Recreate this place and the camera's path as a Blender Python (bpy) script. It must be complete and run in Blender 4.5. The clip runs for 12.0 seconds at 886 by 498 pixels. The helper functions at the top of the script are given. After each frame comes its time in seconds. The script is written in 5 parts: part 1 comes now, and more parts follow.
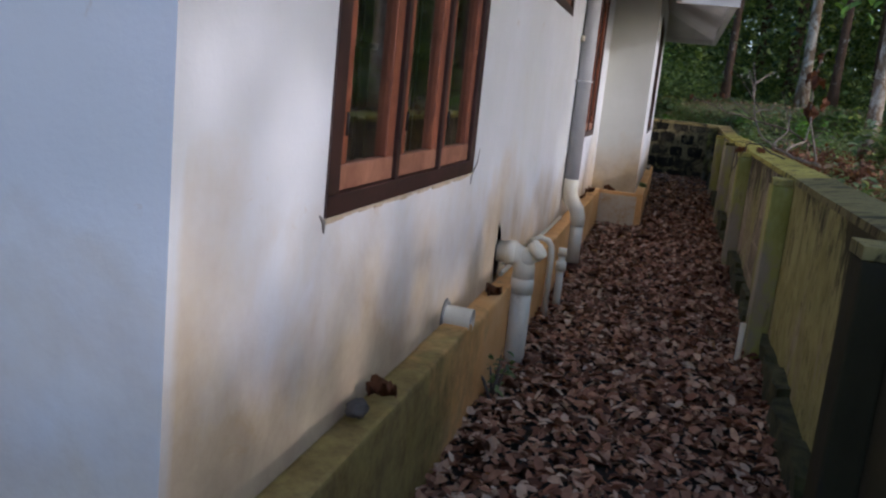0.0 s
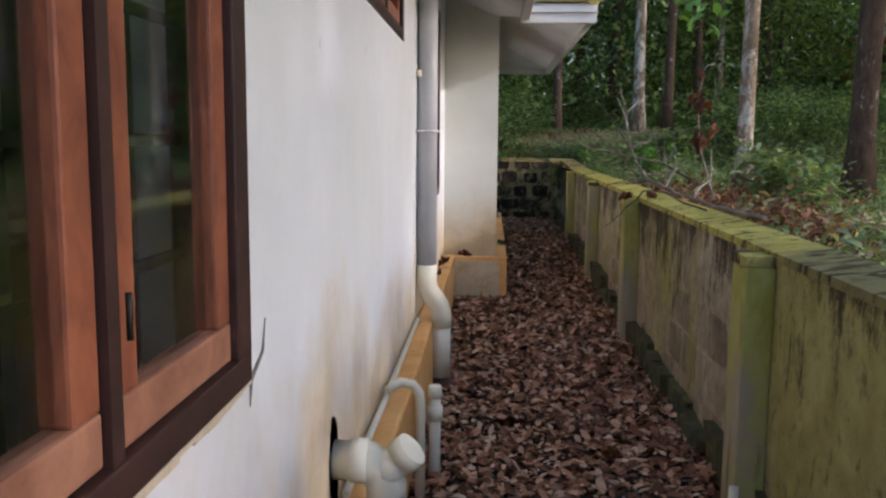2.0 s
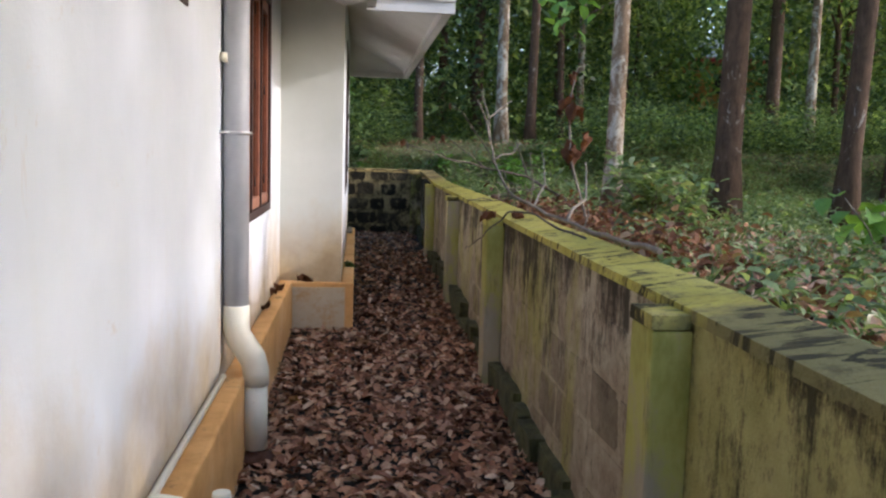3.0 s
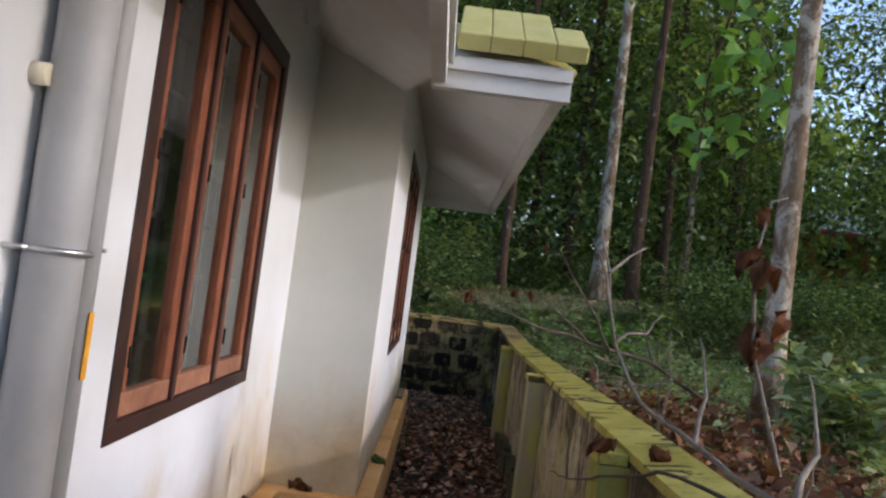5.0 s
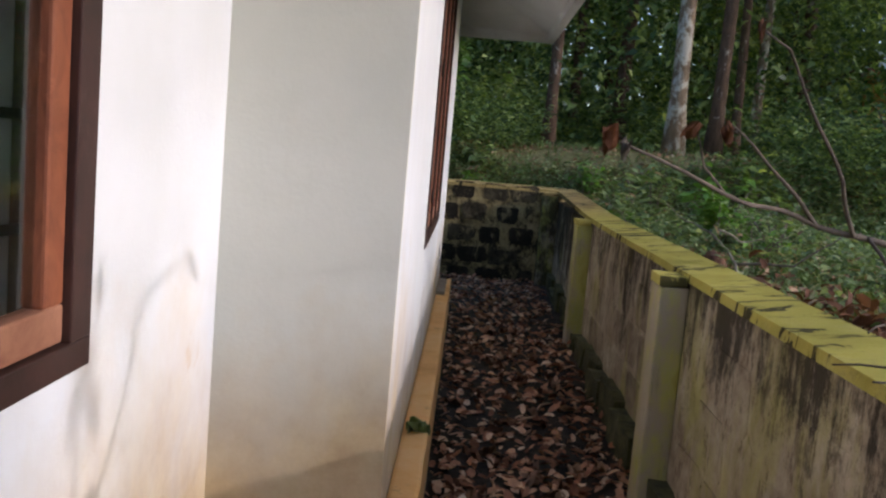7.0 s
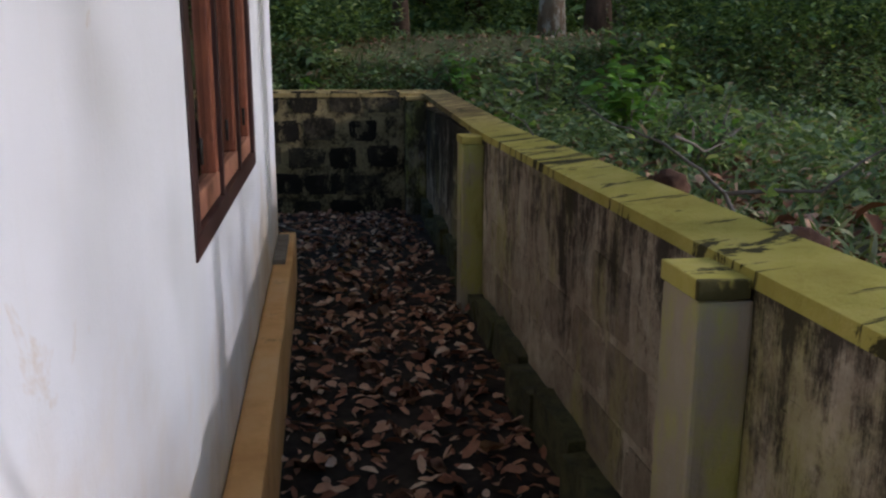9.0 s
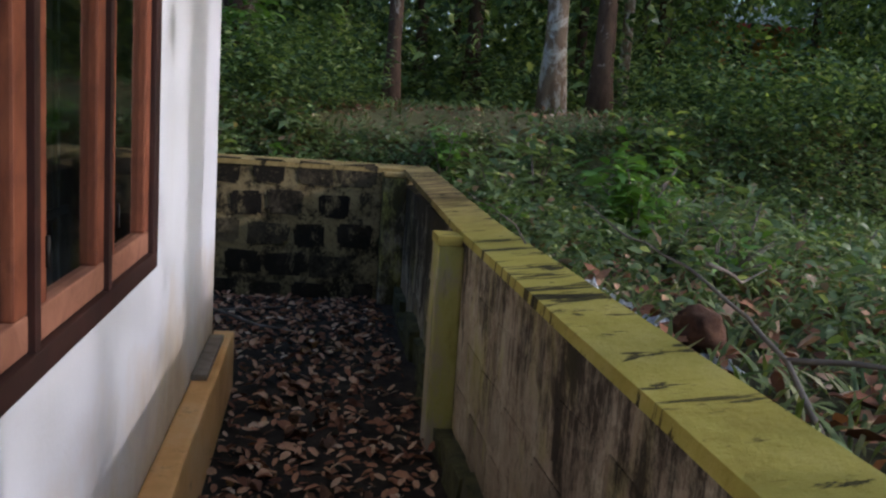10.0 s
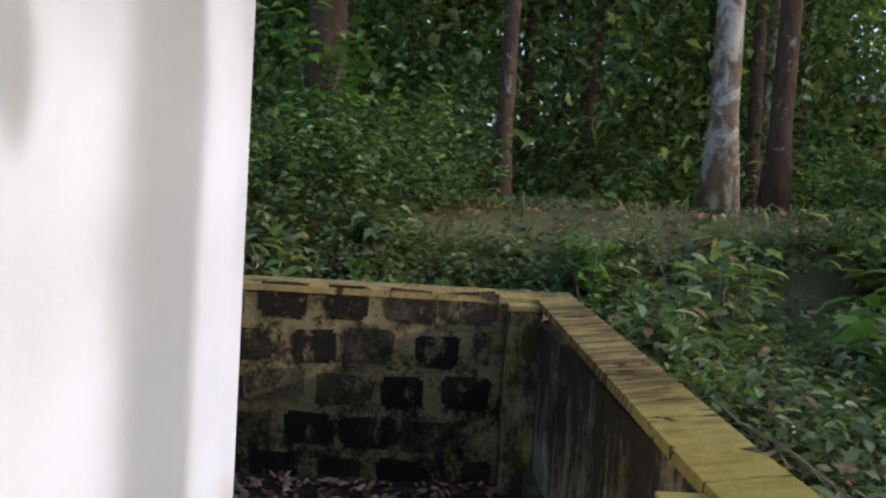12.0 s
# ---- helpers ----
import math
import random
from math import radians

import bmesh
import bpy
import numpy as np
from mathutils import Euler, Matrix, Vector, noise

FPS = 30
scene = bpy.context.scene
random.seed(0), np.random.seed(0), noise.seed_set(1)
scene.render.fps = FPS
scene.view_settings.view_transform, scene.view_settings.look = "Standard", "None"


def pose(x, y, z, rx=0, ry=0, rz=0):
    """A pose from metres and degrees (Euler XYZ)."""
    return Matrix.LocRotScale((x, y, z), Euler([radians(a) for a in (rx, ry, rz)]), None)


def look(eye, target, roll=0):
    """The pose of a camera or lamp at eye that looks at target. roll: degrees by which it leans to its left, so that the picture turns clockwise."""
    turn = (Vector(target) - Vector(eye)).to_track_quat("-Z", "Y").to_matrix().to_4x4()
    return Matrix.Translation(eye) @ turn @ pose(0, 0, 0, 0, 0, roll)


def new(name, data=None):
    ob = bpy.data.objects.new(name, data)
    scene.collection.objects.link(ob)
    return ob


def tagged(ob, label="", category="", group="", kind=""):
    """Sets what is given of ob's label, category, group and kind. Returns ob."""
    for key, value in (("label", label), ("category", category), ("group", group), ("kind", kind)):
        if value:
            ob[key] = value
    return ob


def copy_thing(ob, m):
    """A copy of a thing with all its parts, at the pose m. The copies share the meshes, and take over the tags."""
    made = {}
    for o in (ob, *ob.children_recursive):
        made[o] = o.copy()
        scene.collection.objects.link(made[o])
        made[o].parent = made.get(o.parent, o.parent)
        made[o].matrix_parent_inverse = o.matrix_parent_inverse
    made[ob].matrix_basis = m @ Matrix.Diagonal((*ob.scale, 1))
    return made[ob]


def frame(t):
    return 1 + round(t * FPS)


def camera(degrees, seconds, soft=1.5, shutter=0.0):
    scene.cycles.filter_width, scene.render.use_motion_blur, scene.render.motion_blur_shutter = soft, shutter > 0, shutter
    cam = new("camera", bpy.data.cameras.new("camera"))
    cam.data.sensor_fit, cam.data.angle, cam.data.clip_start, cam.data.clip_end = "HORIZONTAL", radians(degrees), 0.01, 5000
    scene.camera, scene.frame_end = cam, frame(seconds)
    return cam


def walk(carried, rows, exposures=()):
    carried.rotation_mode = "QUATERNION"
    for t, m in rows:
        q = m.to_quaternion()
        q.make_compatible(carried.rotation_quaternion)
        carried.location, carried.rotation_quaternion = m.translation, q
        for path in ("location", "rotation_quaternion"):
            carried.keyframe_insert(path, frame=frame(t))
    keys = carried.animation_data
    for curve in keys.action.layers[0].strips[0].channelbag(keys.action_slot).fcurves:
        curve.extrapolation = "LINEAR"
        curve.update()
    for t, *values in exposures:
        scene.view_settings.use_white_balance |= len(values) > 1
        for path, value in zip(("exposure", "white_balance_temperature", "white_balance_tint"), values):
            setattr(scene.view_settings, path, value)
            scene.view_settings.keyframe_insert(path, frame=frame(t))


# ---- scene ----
cam = camera(55.4, 12.0, soft=2.3)
PATH = [
    (0, (0.477, 1.229, 2.096), (0.002, 3.134, 1.718), 5.9),
    (0.5, (0.344, 1.553, 2.116), (0.086, 3.493, 1.703), 4.8),
    (1, (0.278, 2.024, 2.076), (-0.001, 3.962, 1.672), 3.6),
    (1.5, (0.148, 2.669, 2.167), (-0.196, 4.613, 1.847), 0.5),
    (2, (0.145, 3.172, 2.188), (0.034, 5.153, 1.933), 0.5),
    (2.5, (0.264, 3.718, 2.186), (0.408, 5.698, 1.938), 0.6),
    (2.7, (0.283, 3.903, 2.178), (0.499, 5.876, 1.936), 1.6),
    (4.3, (0.438, 5.723, 2.281), (0.477, 7.723, 2.264), 4.2),
    (4.5, (0.44, 5.937, 2.312), (0.451, 7.937, 2.336), 4.8),
    (4.8, (0.507, 6.2, 2.322), (0.491, 8.199, 2.379), 5.7),
    (5, (0.51, 6.448, 2.26), (0.503, 8.446, 2.355), 7.3),
    (5.5, (0.502, 7.094, 2.24), (0.482, 9.094, 2.271), 5.7),
    (6, (0.491, 7.591, 2.203), (0.443, 9.589, 2.151), 6.7),
    (6.5, (0.466, 8.11, 2.191), (0.331, 10.1, 2.052), 6.5),
    (7, (0.361, 8.684, 2.185), (0.318, 10.67, 1.956), 5.0),
    (7.2, (0.393, 8.895, 2.163), (0.411, 10.878, 1.902), 5.3),
    (8.8, (0.396, 10.389, 2.17), (0.623, 12.331, 1.748), 0.6),
    (9, (0.464, 10.549, 2.181), (0.744, 12.478, 1.735), 0.2),
    (9.5, (0.557, 10.935, 2.217), (0.897, 12.856, 1.778), 3.5),
    (10, (0.66, 11.389, 2.252), (0.97, 13.342, 1.953), 4.0),
    (10.5, (0.724, 11.922, 2.322), (0.946, 13.908, 2.236), 2.5),
    (11, (0.653, 12.423, 2.375), (0.784, 14.419, 2.336), 3.0),
    (11.5, (0.617, 12.834, 2.355), (0.704, 14.831, 2.293), 3.2),
    (12, (0.637, 13.29, 2.36), (0.719, 15.285, 2.247), 3.4),
]
walk(cam, [(t, look(eye, target, roll)) for t, eye, target, roll in PATH],
     exposures=[(0.0, 0.9, 5500, 19), (1.2, 1.15, 5750, 19), (2.0, 1.4, 5750, 17), (2.5, 1.75, 5750, 16), (4.5, 1.38, 5700, 16), (5.5, 1.1, 5800, 17), (6.5, 1.2, 5800, 17), (7.2, 1.35, 5750, 18), (9.0, 0.8, 5500, 18), (10.0, 1.1, 5550, 19), (10.5, 1.65, 5650, 19), (11.0, 1.7, 5750, 18), (11.5, 1.7, 5750, 17), (12.0, 1.42, 5700, 17)])

# ---- world, sun and exposure ----
SUN_EL, SUN_AZ = 23.0, -7.0        # degrees above the horizon; turned from +x towards +y
world = bpy.data.worlds.new("world")
scene.world = world
world.use_nodes = True
wn = world.node_tree.nodes
sky = wn.new("ShaderNodeTexSky")
sky.sky_type, sky.sun_disc = "NISHITA", False
sky.dust_density = 2.0
sky.sun_elevation, sky.sun_rotation = radians(SUN_EL), radians(90 - SUN_AZ)
world.node_tree.links.new(sky.outputs["Color"], wn["Background"].inputs["Color"])
wn["Background"].inputs["Strength"].default_value = 0.15
sun_data = bpy.data.lights.new("sun", "SUN")
sun_data.energy, sun_data.angle, sun_data.color = 0.95, radians(1.1), (1.0, 0.92, 0.83)
sun = new("sun", sun_data)
to_sun = Vector((math.cos(radians(SUN_EL)) * math.cos(radians(SUN_AZ)), math.cos(radians(SUN_EL)) * math.sin(radians(SUN_AZ)), math.sin(radians(SUN_EL))))
sun.matrix_world = look(to_sun * 60, (0, 8, 1.5))


# ---- material helpers ----
def material(name, rough=0.8, metal=0.0, spec=0.4):
    m = bpy.data.materials.new(name)
    m.use_nodes = True
    b = m.node_tree.nodes["Principled BSDF"]
    b.inputs["Roughness"].default_value, b.inputs["Metallic"].default_value = rough, metal
    b.inputs["Specular IOR Level"].default_value = spec
    return m, m.node_tree, b


def add(nt, kind, **values):
    n = nt.nodes.new(kind)
    for k, v in values.items():
        n.inputs[k.replace("_", " ")].default_value = v
    return n


def coords(nt, scale=(1, 1, 1), local=False, turn=0.0):
    mp = nt.nodes.new("ShaderNodeMapping")
    mp.inputs["Rotation"].default_value = (0, 0, turn)
    mp.inputs["Scale"].default_value = scale
    if local:
        src = nt.nodes.new("ShaderNodeTexCoord").outputs["Object"]
    else:
        src = nt.nodes.new("ShaderNodeNewGeometry").outputs["Position"]
    nt.links.new(src, mp.inputs["Vector"])
    return mp.outputs["Vector"]


def noise_tex(nt, vec, scale, detail=4.0, rough=0.6, warp=0.0):
    n = add(nt, "ShaderNodeTexNoise", Scale=scale, Detail=detail, Roughness=rough, Distortion=warp)
    nt.links.new(vec, n.inputs["Vector"])
    return n.outputs["Fac"]


def ramp(nt, fac, *stops):
    r = nt.nodes.new("ShaderNodeValToRGB")
    e = r.color_ramp.elements
    while len(e) < len(stops):
        e.new(0.5)
    for el, (p, c) in zip(e, stops):
        el.position = p
        el.color = (c, c, c, 1) if isinstance(c, (int, float)) else (*c, 1)
    nt.links.new(fac, r.inputs["Fac"])
    return r.outputs["Color"]


def mix(nt, fac, a, b, blend="MIX"):
    m = nt.nodes.new("ShaderNodeMix")
    m.data_type, m.blend_type = "RGBA", blend
    for sock, v in ((m.inputs[0], fac), (m.inputs[6], a), (m.inputs[7], b)):
        if isinstance(v, bpy.types.NodeSocket):
            nt.links.new(v, sock)
        elif isinstance(v, tuple):
            sock.default_value = (*v, 1)
        else:
            sock.default_value = v
    return m.outputs[2]


def maths(nt, op, a, b=0.0, clamp=False):
    m = nt.nodes.new("ShaderNodeMath")
    m.operation, m.use_clamp = op, clamp
    for sock, v in ((m.inputs[0], a), (m.inputs[1], b)):
        if isinstance(v, bpy.types.NodeSocket):
            nt.links.new(v, sock)
        else:
            sock.default_value = v
    return m.outputs[0]


def axis(nt, which):
    s = nt.nodes.new("ShaderNodeSeparateXYZ")
    nt.links.new(nt.nodes.new("ShaderNodeNewGeometry").outputs["Position"], s.inputs[0])
    return s.outputs[which]


def relief(nt, b, height, strength=0.3, distance=0.01):
    n = add(nt, "ShaderNodeBump", Strength=strength, Distance=distance)
    nt.links.new(height, n.inputs["Height"])
    nt.links.new(n.outputs["Normal"], b.inputs["Normal"])


def paint(nt, b, colour):
    nt.links.new(colour, b.inputs["Base Color"])


# ---- materials ----
def make_wall_paint(name="white_wall_paint", low=(0.60, 0.61, 0.645), high=(0.71, 0.72, 0.755)):
    m, nt, b = material(name, 0.75, spec=0.3)
    v = coords(nt)
    broad = noise_tex(nt, v, 0.9, 5, 0.65)
    col = ramp(nt, broad, (0.3, low), (0.7, high))
    streak = noise_tex(nt, coords(nt, (5, 5, 0.35)), 1.6, 5, 0.7)
    col = mix(nt, ramp(nt, streak, (0.56, 0.0), (0.78, 0.16)), col, (0.56, 0.52, 0.43))
    algae = noise_tex(nt, coords(nt, (1, 1, 0.5)), 0.8, 5, 0.6)
    col = mix(nt, ramp(nt, algae, (0.45, 0.0), (0.7, 0.3)), col, (0.50, 0.52, 0.42))
    # laterite splash above the plinth, patchy
    z = axis(nt, 2)
    up = maths(nt, "SUBTRACT", z, 1.14)
    patch = noise_tex(nt, coords(nt, (0.9, 0.9, 0.8)), 1.5, 6, 0.62, 0.2)
    ends = maths(nt, "MULTIPLY", maths(nt, "SUBTRACT", 6.4, axis(nt, 1)), 0.13, True)
    ends = maths(nt, "MULTIPLY", ends, maths(nt, "MULTIPLY", maths(nt, "SUBTRACT", axis(nt, 1), 2.45), 40.0, True))
    reach = maths(nt, "ADD", maths(nt, "MULTIPLY", patch, 1.35), maths(nt, "MULTIPLY", ends, 0.5))
    corner = maths(nt, "SUBTRACT", 1.0, maths(nt, "ABSOLUTE", maths(nt, "MULTIPLY", maths(nt, "SUBTRACT", axis(nt, 1), 10.7), 0.6)), True)
    reach = maths(nt, "ADD", reach, maths(nt, "MULTIPLY", corner, 0.25))
    splash = maths(nt, "SUBTRACT", maths(nt, "SUBTRACT", reach, up), 0.16)
    mask = ramp(nt, maths(nt, "MULTIPLY", splash, 1.7), (0.0, 0.0), (0.9, 0.78))
    col = mix(nt, mask, col, ramp(nt, noise_tex(nt, v, 4.5, 5, 0.7), (0.35, (0.42, 0.27, 0.10)), (0.65, (0.60, 0.45, 0.22))))
    rust = noise_tex(nt, v, 2.3, 6, 0.75, 1.0)
    col = mix(nt, ramp(nt, rust, (0.64, 0.0), (0.73, 0.5)), col, (0.47, 0.31, 0.14))
    grain = noise_tex(nt, v, 60, 4, 0.6)
    paint(nt, b, col)
    relief(nt, b, maths(nt, "ADD", grain, maths(nt, "MULTIPLY", broad, 3.0)), 0.12, 0.008)
    return m


def make_soffit_paint():
    m, nt, b = material("soffit_paint", 0.8, spec=0.2)
    v = coords(nt)
    col = ramp(nt, noise_tex(nt, v, 1.6, 6, 0.7), (0.3, (0.58, 0.565, 0.53)), (0.72, (0.72, 0.71, 0.69)))
    col = mix(nt, ramp(nt, noise_tex(nt, v, 5, 5, 0.7), (0.62, 0.0), (0.8, 0.4)), col, (0.42, 0.38, 0.3))
    paint(nt, b, col)
    relief(nt, b, noise_tex(nt, v, 45, 4), 0.1, 0.006)
    return m


def make_plinth_paint():
    m, nt, b = material("ochre_plinth_paint", 0.8, spec=0.25)
    v = coords(nt)
    col = ramp(nt, noise_tex(nt, v, 2.2, 6, 0.7), (0.28, (0.60, 0.30, 0.09)), (0.5, (0.78, 0.43, 0.15)), (0.75, (0.83, 0.55, 0.26)))
    col = mix(nt, ramp(nt, noise_tex(nt, coords(nt, (1, 1, 2)), 5, 6, 0.75), (0.6, 0.0), (0.74, 0.8)), col, (0.14, 0.07, 0.03))
    # mossy stretch at the near end of the plinth
    y = axis(nt, 1)
    near = maths(nt, "ADD", maths(nt, "MULTIPLY", y, -0.55), maths(nt, "MULTIPLY", noise_tex(nt, v, 3, 5, 0.7), 1.4), False)
    moss = ramp(nt, maths(nt, "ADD", near, 2.2, True), (0.35, 0.0), (0.8, 0.85))
    col = mix(nt, moss, col, ramp(nt, noise_tex(nt, v, 9, 5, 0.7), (0.35, (0.10, 0.085, 0.03)), (0.65, (0.30, 0.26, 0.08))))
    paint(nt, b, col)
    relief(nt, b, noise_tex(nt, v, 25, 6, 0.7), 0.35, 0.012)
    return m


def make_boundary_render():
    """Old plaster on the boundary wall: grey-buff, lime-yellow algae, black mould hanging down from the cap."""
    m, nt, b = material("mouldy_boundary_plaster", 0.92, spec=0.15)
    v = coords(nt)
    base = ramp(nt, noise_tex(nt, v, 3.6, 9, 0.78), (0.30, (0.13, 0.10, 0.066)), (0.42, (0.27, 0.22, 0.155)), (0.56, (0.40, 0.345, 0.25)), (0.72, (0.56, 0.50, 0.385)))
    r = nt.nodes.new("ShaderNodeObjectInfo").outputs["Random"]
    base = mix(nt, 1.0, base, ramp(nt, r, (0.0, (0.62, 0.60, 0.57)), (0.35, (0.95, 0.94, 0.92)), (1.0, (1.15, 1.13, 1.10))), "MULTIPLY")
    algae = noise_tex(nt, coords(nt, (1, 1, 0.4)), 2.1, 6, 0.68, 0.5)
    # the first bays carry more of the old yellow wash
    y = axis(nt, 1)
    nearness = ramp(nt, maths(nt, "MULTIPLY", maths(nt, "SUBTRACT", 7.2, y), 0.9, True), (0.6, 0.0), (0.95, 0.2))
    amount = ramp(nt, maths(nt, "ADD", algae, nearness), (0.50, 0.0), (0.64, 0.85))
    col = mix(nt, amount, base, ramp(nt, noise_tex(nt, v, 6, 5), (0.3, (0.26, 0.24, 0.06)), (0.7, (0.46, 0.42, 0.15))))
    z = axis(nt, 2)
    hang = maths(nt, "MULTIPLY", maths(nt, "SUBTRACT", z, 1.0), 0.24)
    drips = noise_tex(nt, coords(nt, (7, 7, 0.55)), 1.8, 8, 0.8)
    blot = noise_tex(nt, coords(nt, (1, 1, 0.75)), 2.6, 7, 0.8)
    far = maths(nt, "MINIMUM", maths(nt, "MULTIPLY", maths(nt, "SUBTRACT", y, 14.9), 0.1, True), 0.07)
    # black mould at the near end, deepened to offset the raised exposure
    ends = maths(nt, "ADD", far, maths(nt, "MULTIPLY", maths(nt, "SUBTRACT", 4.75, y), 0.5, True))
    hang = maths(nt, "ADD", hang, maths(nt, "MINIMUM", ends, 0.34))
    hang = maths(nt, "ADD", hang, maths(nt, "MINIMUM", maths(nt, "MULTIPLY", maths(nt, "SUBTRACT", y, 6.8), 0.03, True), 0.045))
    mould = maths(nt, "ADD", maths(nt, "ADD", maths(nt, "MULTIPLY", drips, 0.45), maths(nt, "MULTIPLY", blot, 0.65)), hang)
    col = mix(nt, ramp(nt, mould, (0.70, 0.0), (0.79, 0.9)), col, (0.03, 0.024, 0.017))
    col = mix(nt, ramp(nt, noise_tex(nt, coords(nt, (1, 1, 0.6)), 15, 9, 0.82), (0.53, 0.0), (0.62, 0.6)), col, (0.075, 0.058, 0.036))
    paint(nt, b, col)
    relief(nt, b, maths(nt, "ADD", noise_tex(nt, v, 18, 7, 0.75), noise_tex(nt, v, 90, 3)), 0.55, 0.012)
    return m


def freckle(nt, v, col):
    """Black mould that runs over blocks and joints alike, and pale flakes between."""
    col = mix(nt, ramp(nt, noise_tex(nt, v, 4.2, 10, 0.82), (0.50, 0.0), (0.57, 0.92)), col, (0.024, 0.02, 0.014))
    return mix(nt, ramp(nt, noise_tex(nt, coords(nt, (1.3, 1.3, 0.8)), 5.5, 10, 0.85), (0.55, 0.0), (0.62, 0.8)), col, (0.36, 0.285, 0.14))


def make_block():
    m, nt, b = material("weathered_block", 0.95, spec=0.1)
    v = coords(nt)
    r = nt.nodes.new("ShaderNodeObjectInfo").outputs["Random"]
    tone = ramp(nt, r, (0.0, (0.022, 0.018, 0.013)), (0.65, (0.05, 0.04, 0.027)), (1.0, (0.19, 0.15, 0.085)))
    stain = noise_tex(nt, v, 5, 8, 0.82)
    col = mix(nt, ramp(nt, stain, (0.42, 0.0), (0.62, 0.95)), tone, (0.02, 0.017, 0.013))
    col = mix(nt, ramp(nt, noise_tex(nt, v, 7, 8, 0.85), (0.60, 0.0), (0.68, 0.7)), col, (0.34, 0.27, 0.13))
    col = freckle(nt, v, col)
    paint(nt, b, col)
    relief(nt, b, noise_tex(nt, v, 40, 7, 0.8), 0.7, 0.012)
    return m


def make_mortar():
    """Buff mortar of the back wall, freckled and blotched with black mould."""
    m, nt, b = material("mouldy_buff_mortar", 0.95, spec=0.1)
    v = coords(nt)
    col = ramp(nt, noise_tex(nt, v, 3, 6, 0.7), (0.3, (0.20, 0.145, 0.065)), (0.7, (0.42, 0.33, 0.16)))
    col = mix(nt, ramp(nt, noise_tex(nt, v, 26, 8, 0.85), (0.54, 0.0), (0.6, 0.9)), col, (0.03, 0.025, 0.018))
    blot = maths(nt, "SUBTRACT", noise_tex(nt, coords(nt, (1, 1, 0.8)), 2.4, 7, 0.75), maths(nt, "MULTIPLY", maths(nt, "SUBTRACT", axis(nt, 2), 1.3), 0.12))
    col = mix(nt, ramp(nt, blot, (0.53, 0.0), (0.61, 0.95)), col, (0.022, 0.019, 0.014))
    col = freckle(nt, v, col)
    paint(nt, b, col)
    relief(nt, b, noise_tex(nt, v, 30, 7, 0.8), 0.6, 0.012)
    return m


def make_pillar_paint():
    m, nt, b = material("algae_pillar_plaster", 0.9, spec=0.15)
    v = coords(nt)
    col = ramp(nt, noise_tex(nt, coords(nt, (1, 1, 0.45)), 3, 6, 0.7), (0.3, (0.26, 0.25, 0.05)), (0.45, (0.40, 0.38, 0.11)), (0.56, (0.36, 0.31, 0.21)), (0.75, (0.44, 0.38, 0.29)))
    col = mix(nt, ramp(nt, noise_tex(nt, coords(nt, (6, 6, 0.8)), 1.6, 6, 0.75), (0.58, 0.0), (0.72, 0.75)), col, (0.06, 0.055, 0.03))
    # near piers darkened almost to black to bring down their brightness
    near_dark = maths(nt, "ADD", maths(nt, "MULTIPLY", maths(nt, "SUBTRACT", 5.0, axis(nt, 1)), 0.9, True), maths(nt, "MULTIPLY", noise_tex(nt, v, 4, 6, 0.75), 0.5))
    col = mix(nt, ramp(nt, near_dark, (0.62, 0.0), (0.95, 0.95)), col, (0.022, 0.019, 0.014))
    back = maths(nt, "ADD", maths(nt, "MULTIPLY", maths(nt, "SUBTRACT", axis(nt, 1), 16.6), 0.5, True), maths(nt, "MULTIPLY", noise_tex(nt, coords(nt, (1, 1, 0.5)), 5, 7, 0.8), 0.9))
    col = mix(nt, ramp(nt, back, (0.84, 0.0), (0.97, 0.9)), col, (0.035, 0.03, 0.018))
    paint(nt, b, col)
    relief(nt, b, noise_tex(nt, v, 30, 6, 0.7), 0.4, 0.01)
    return m


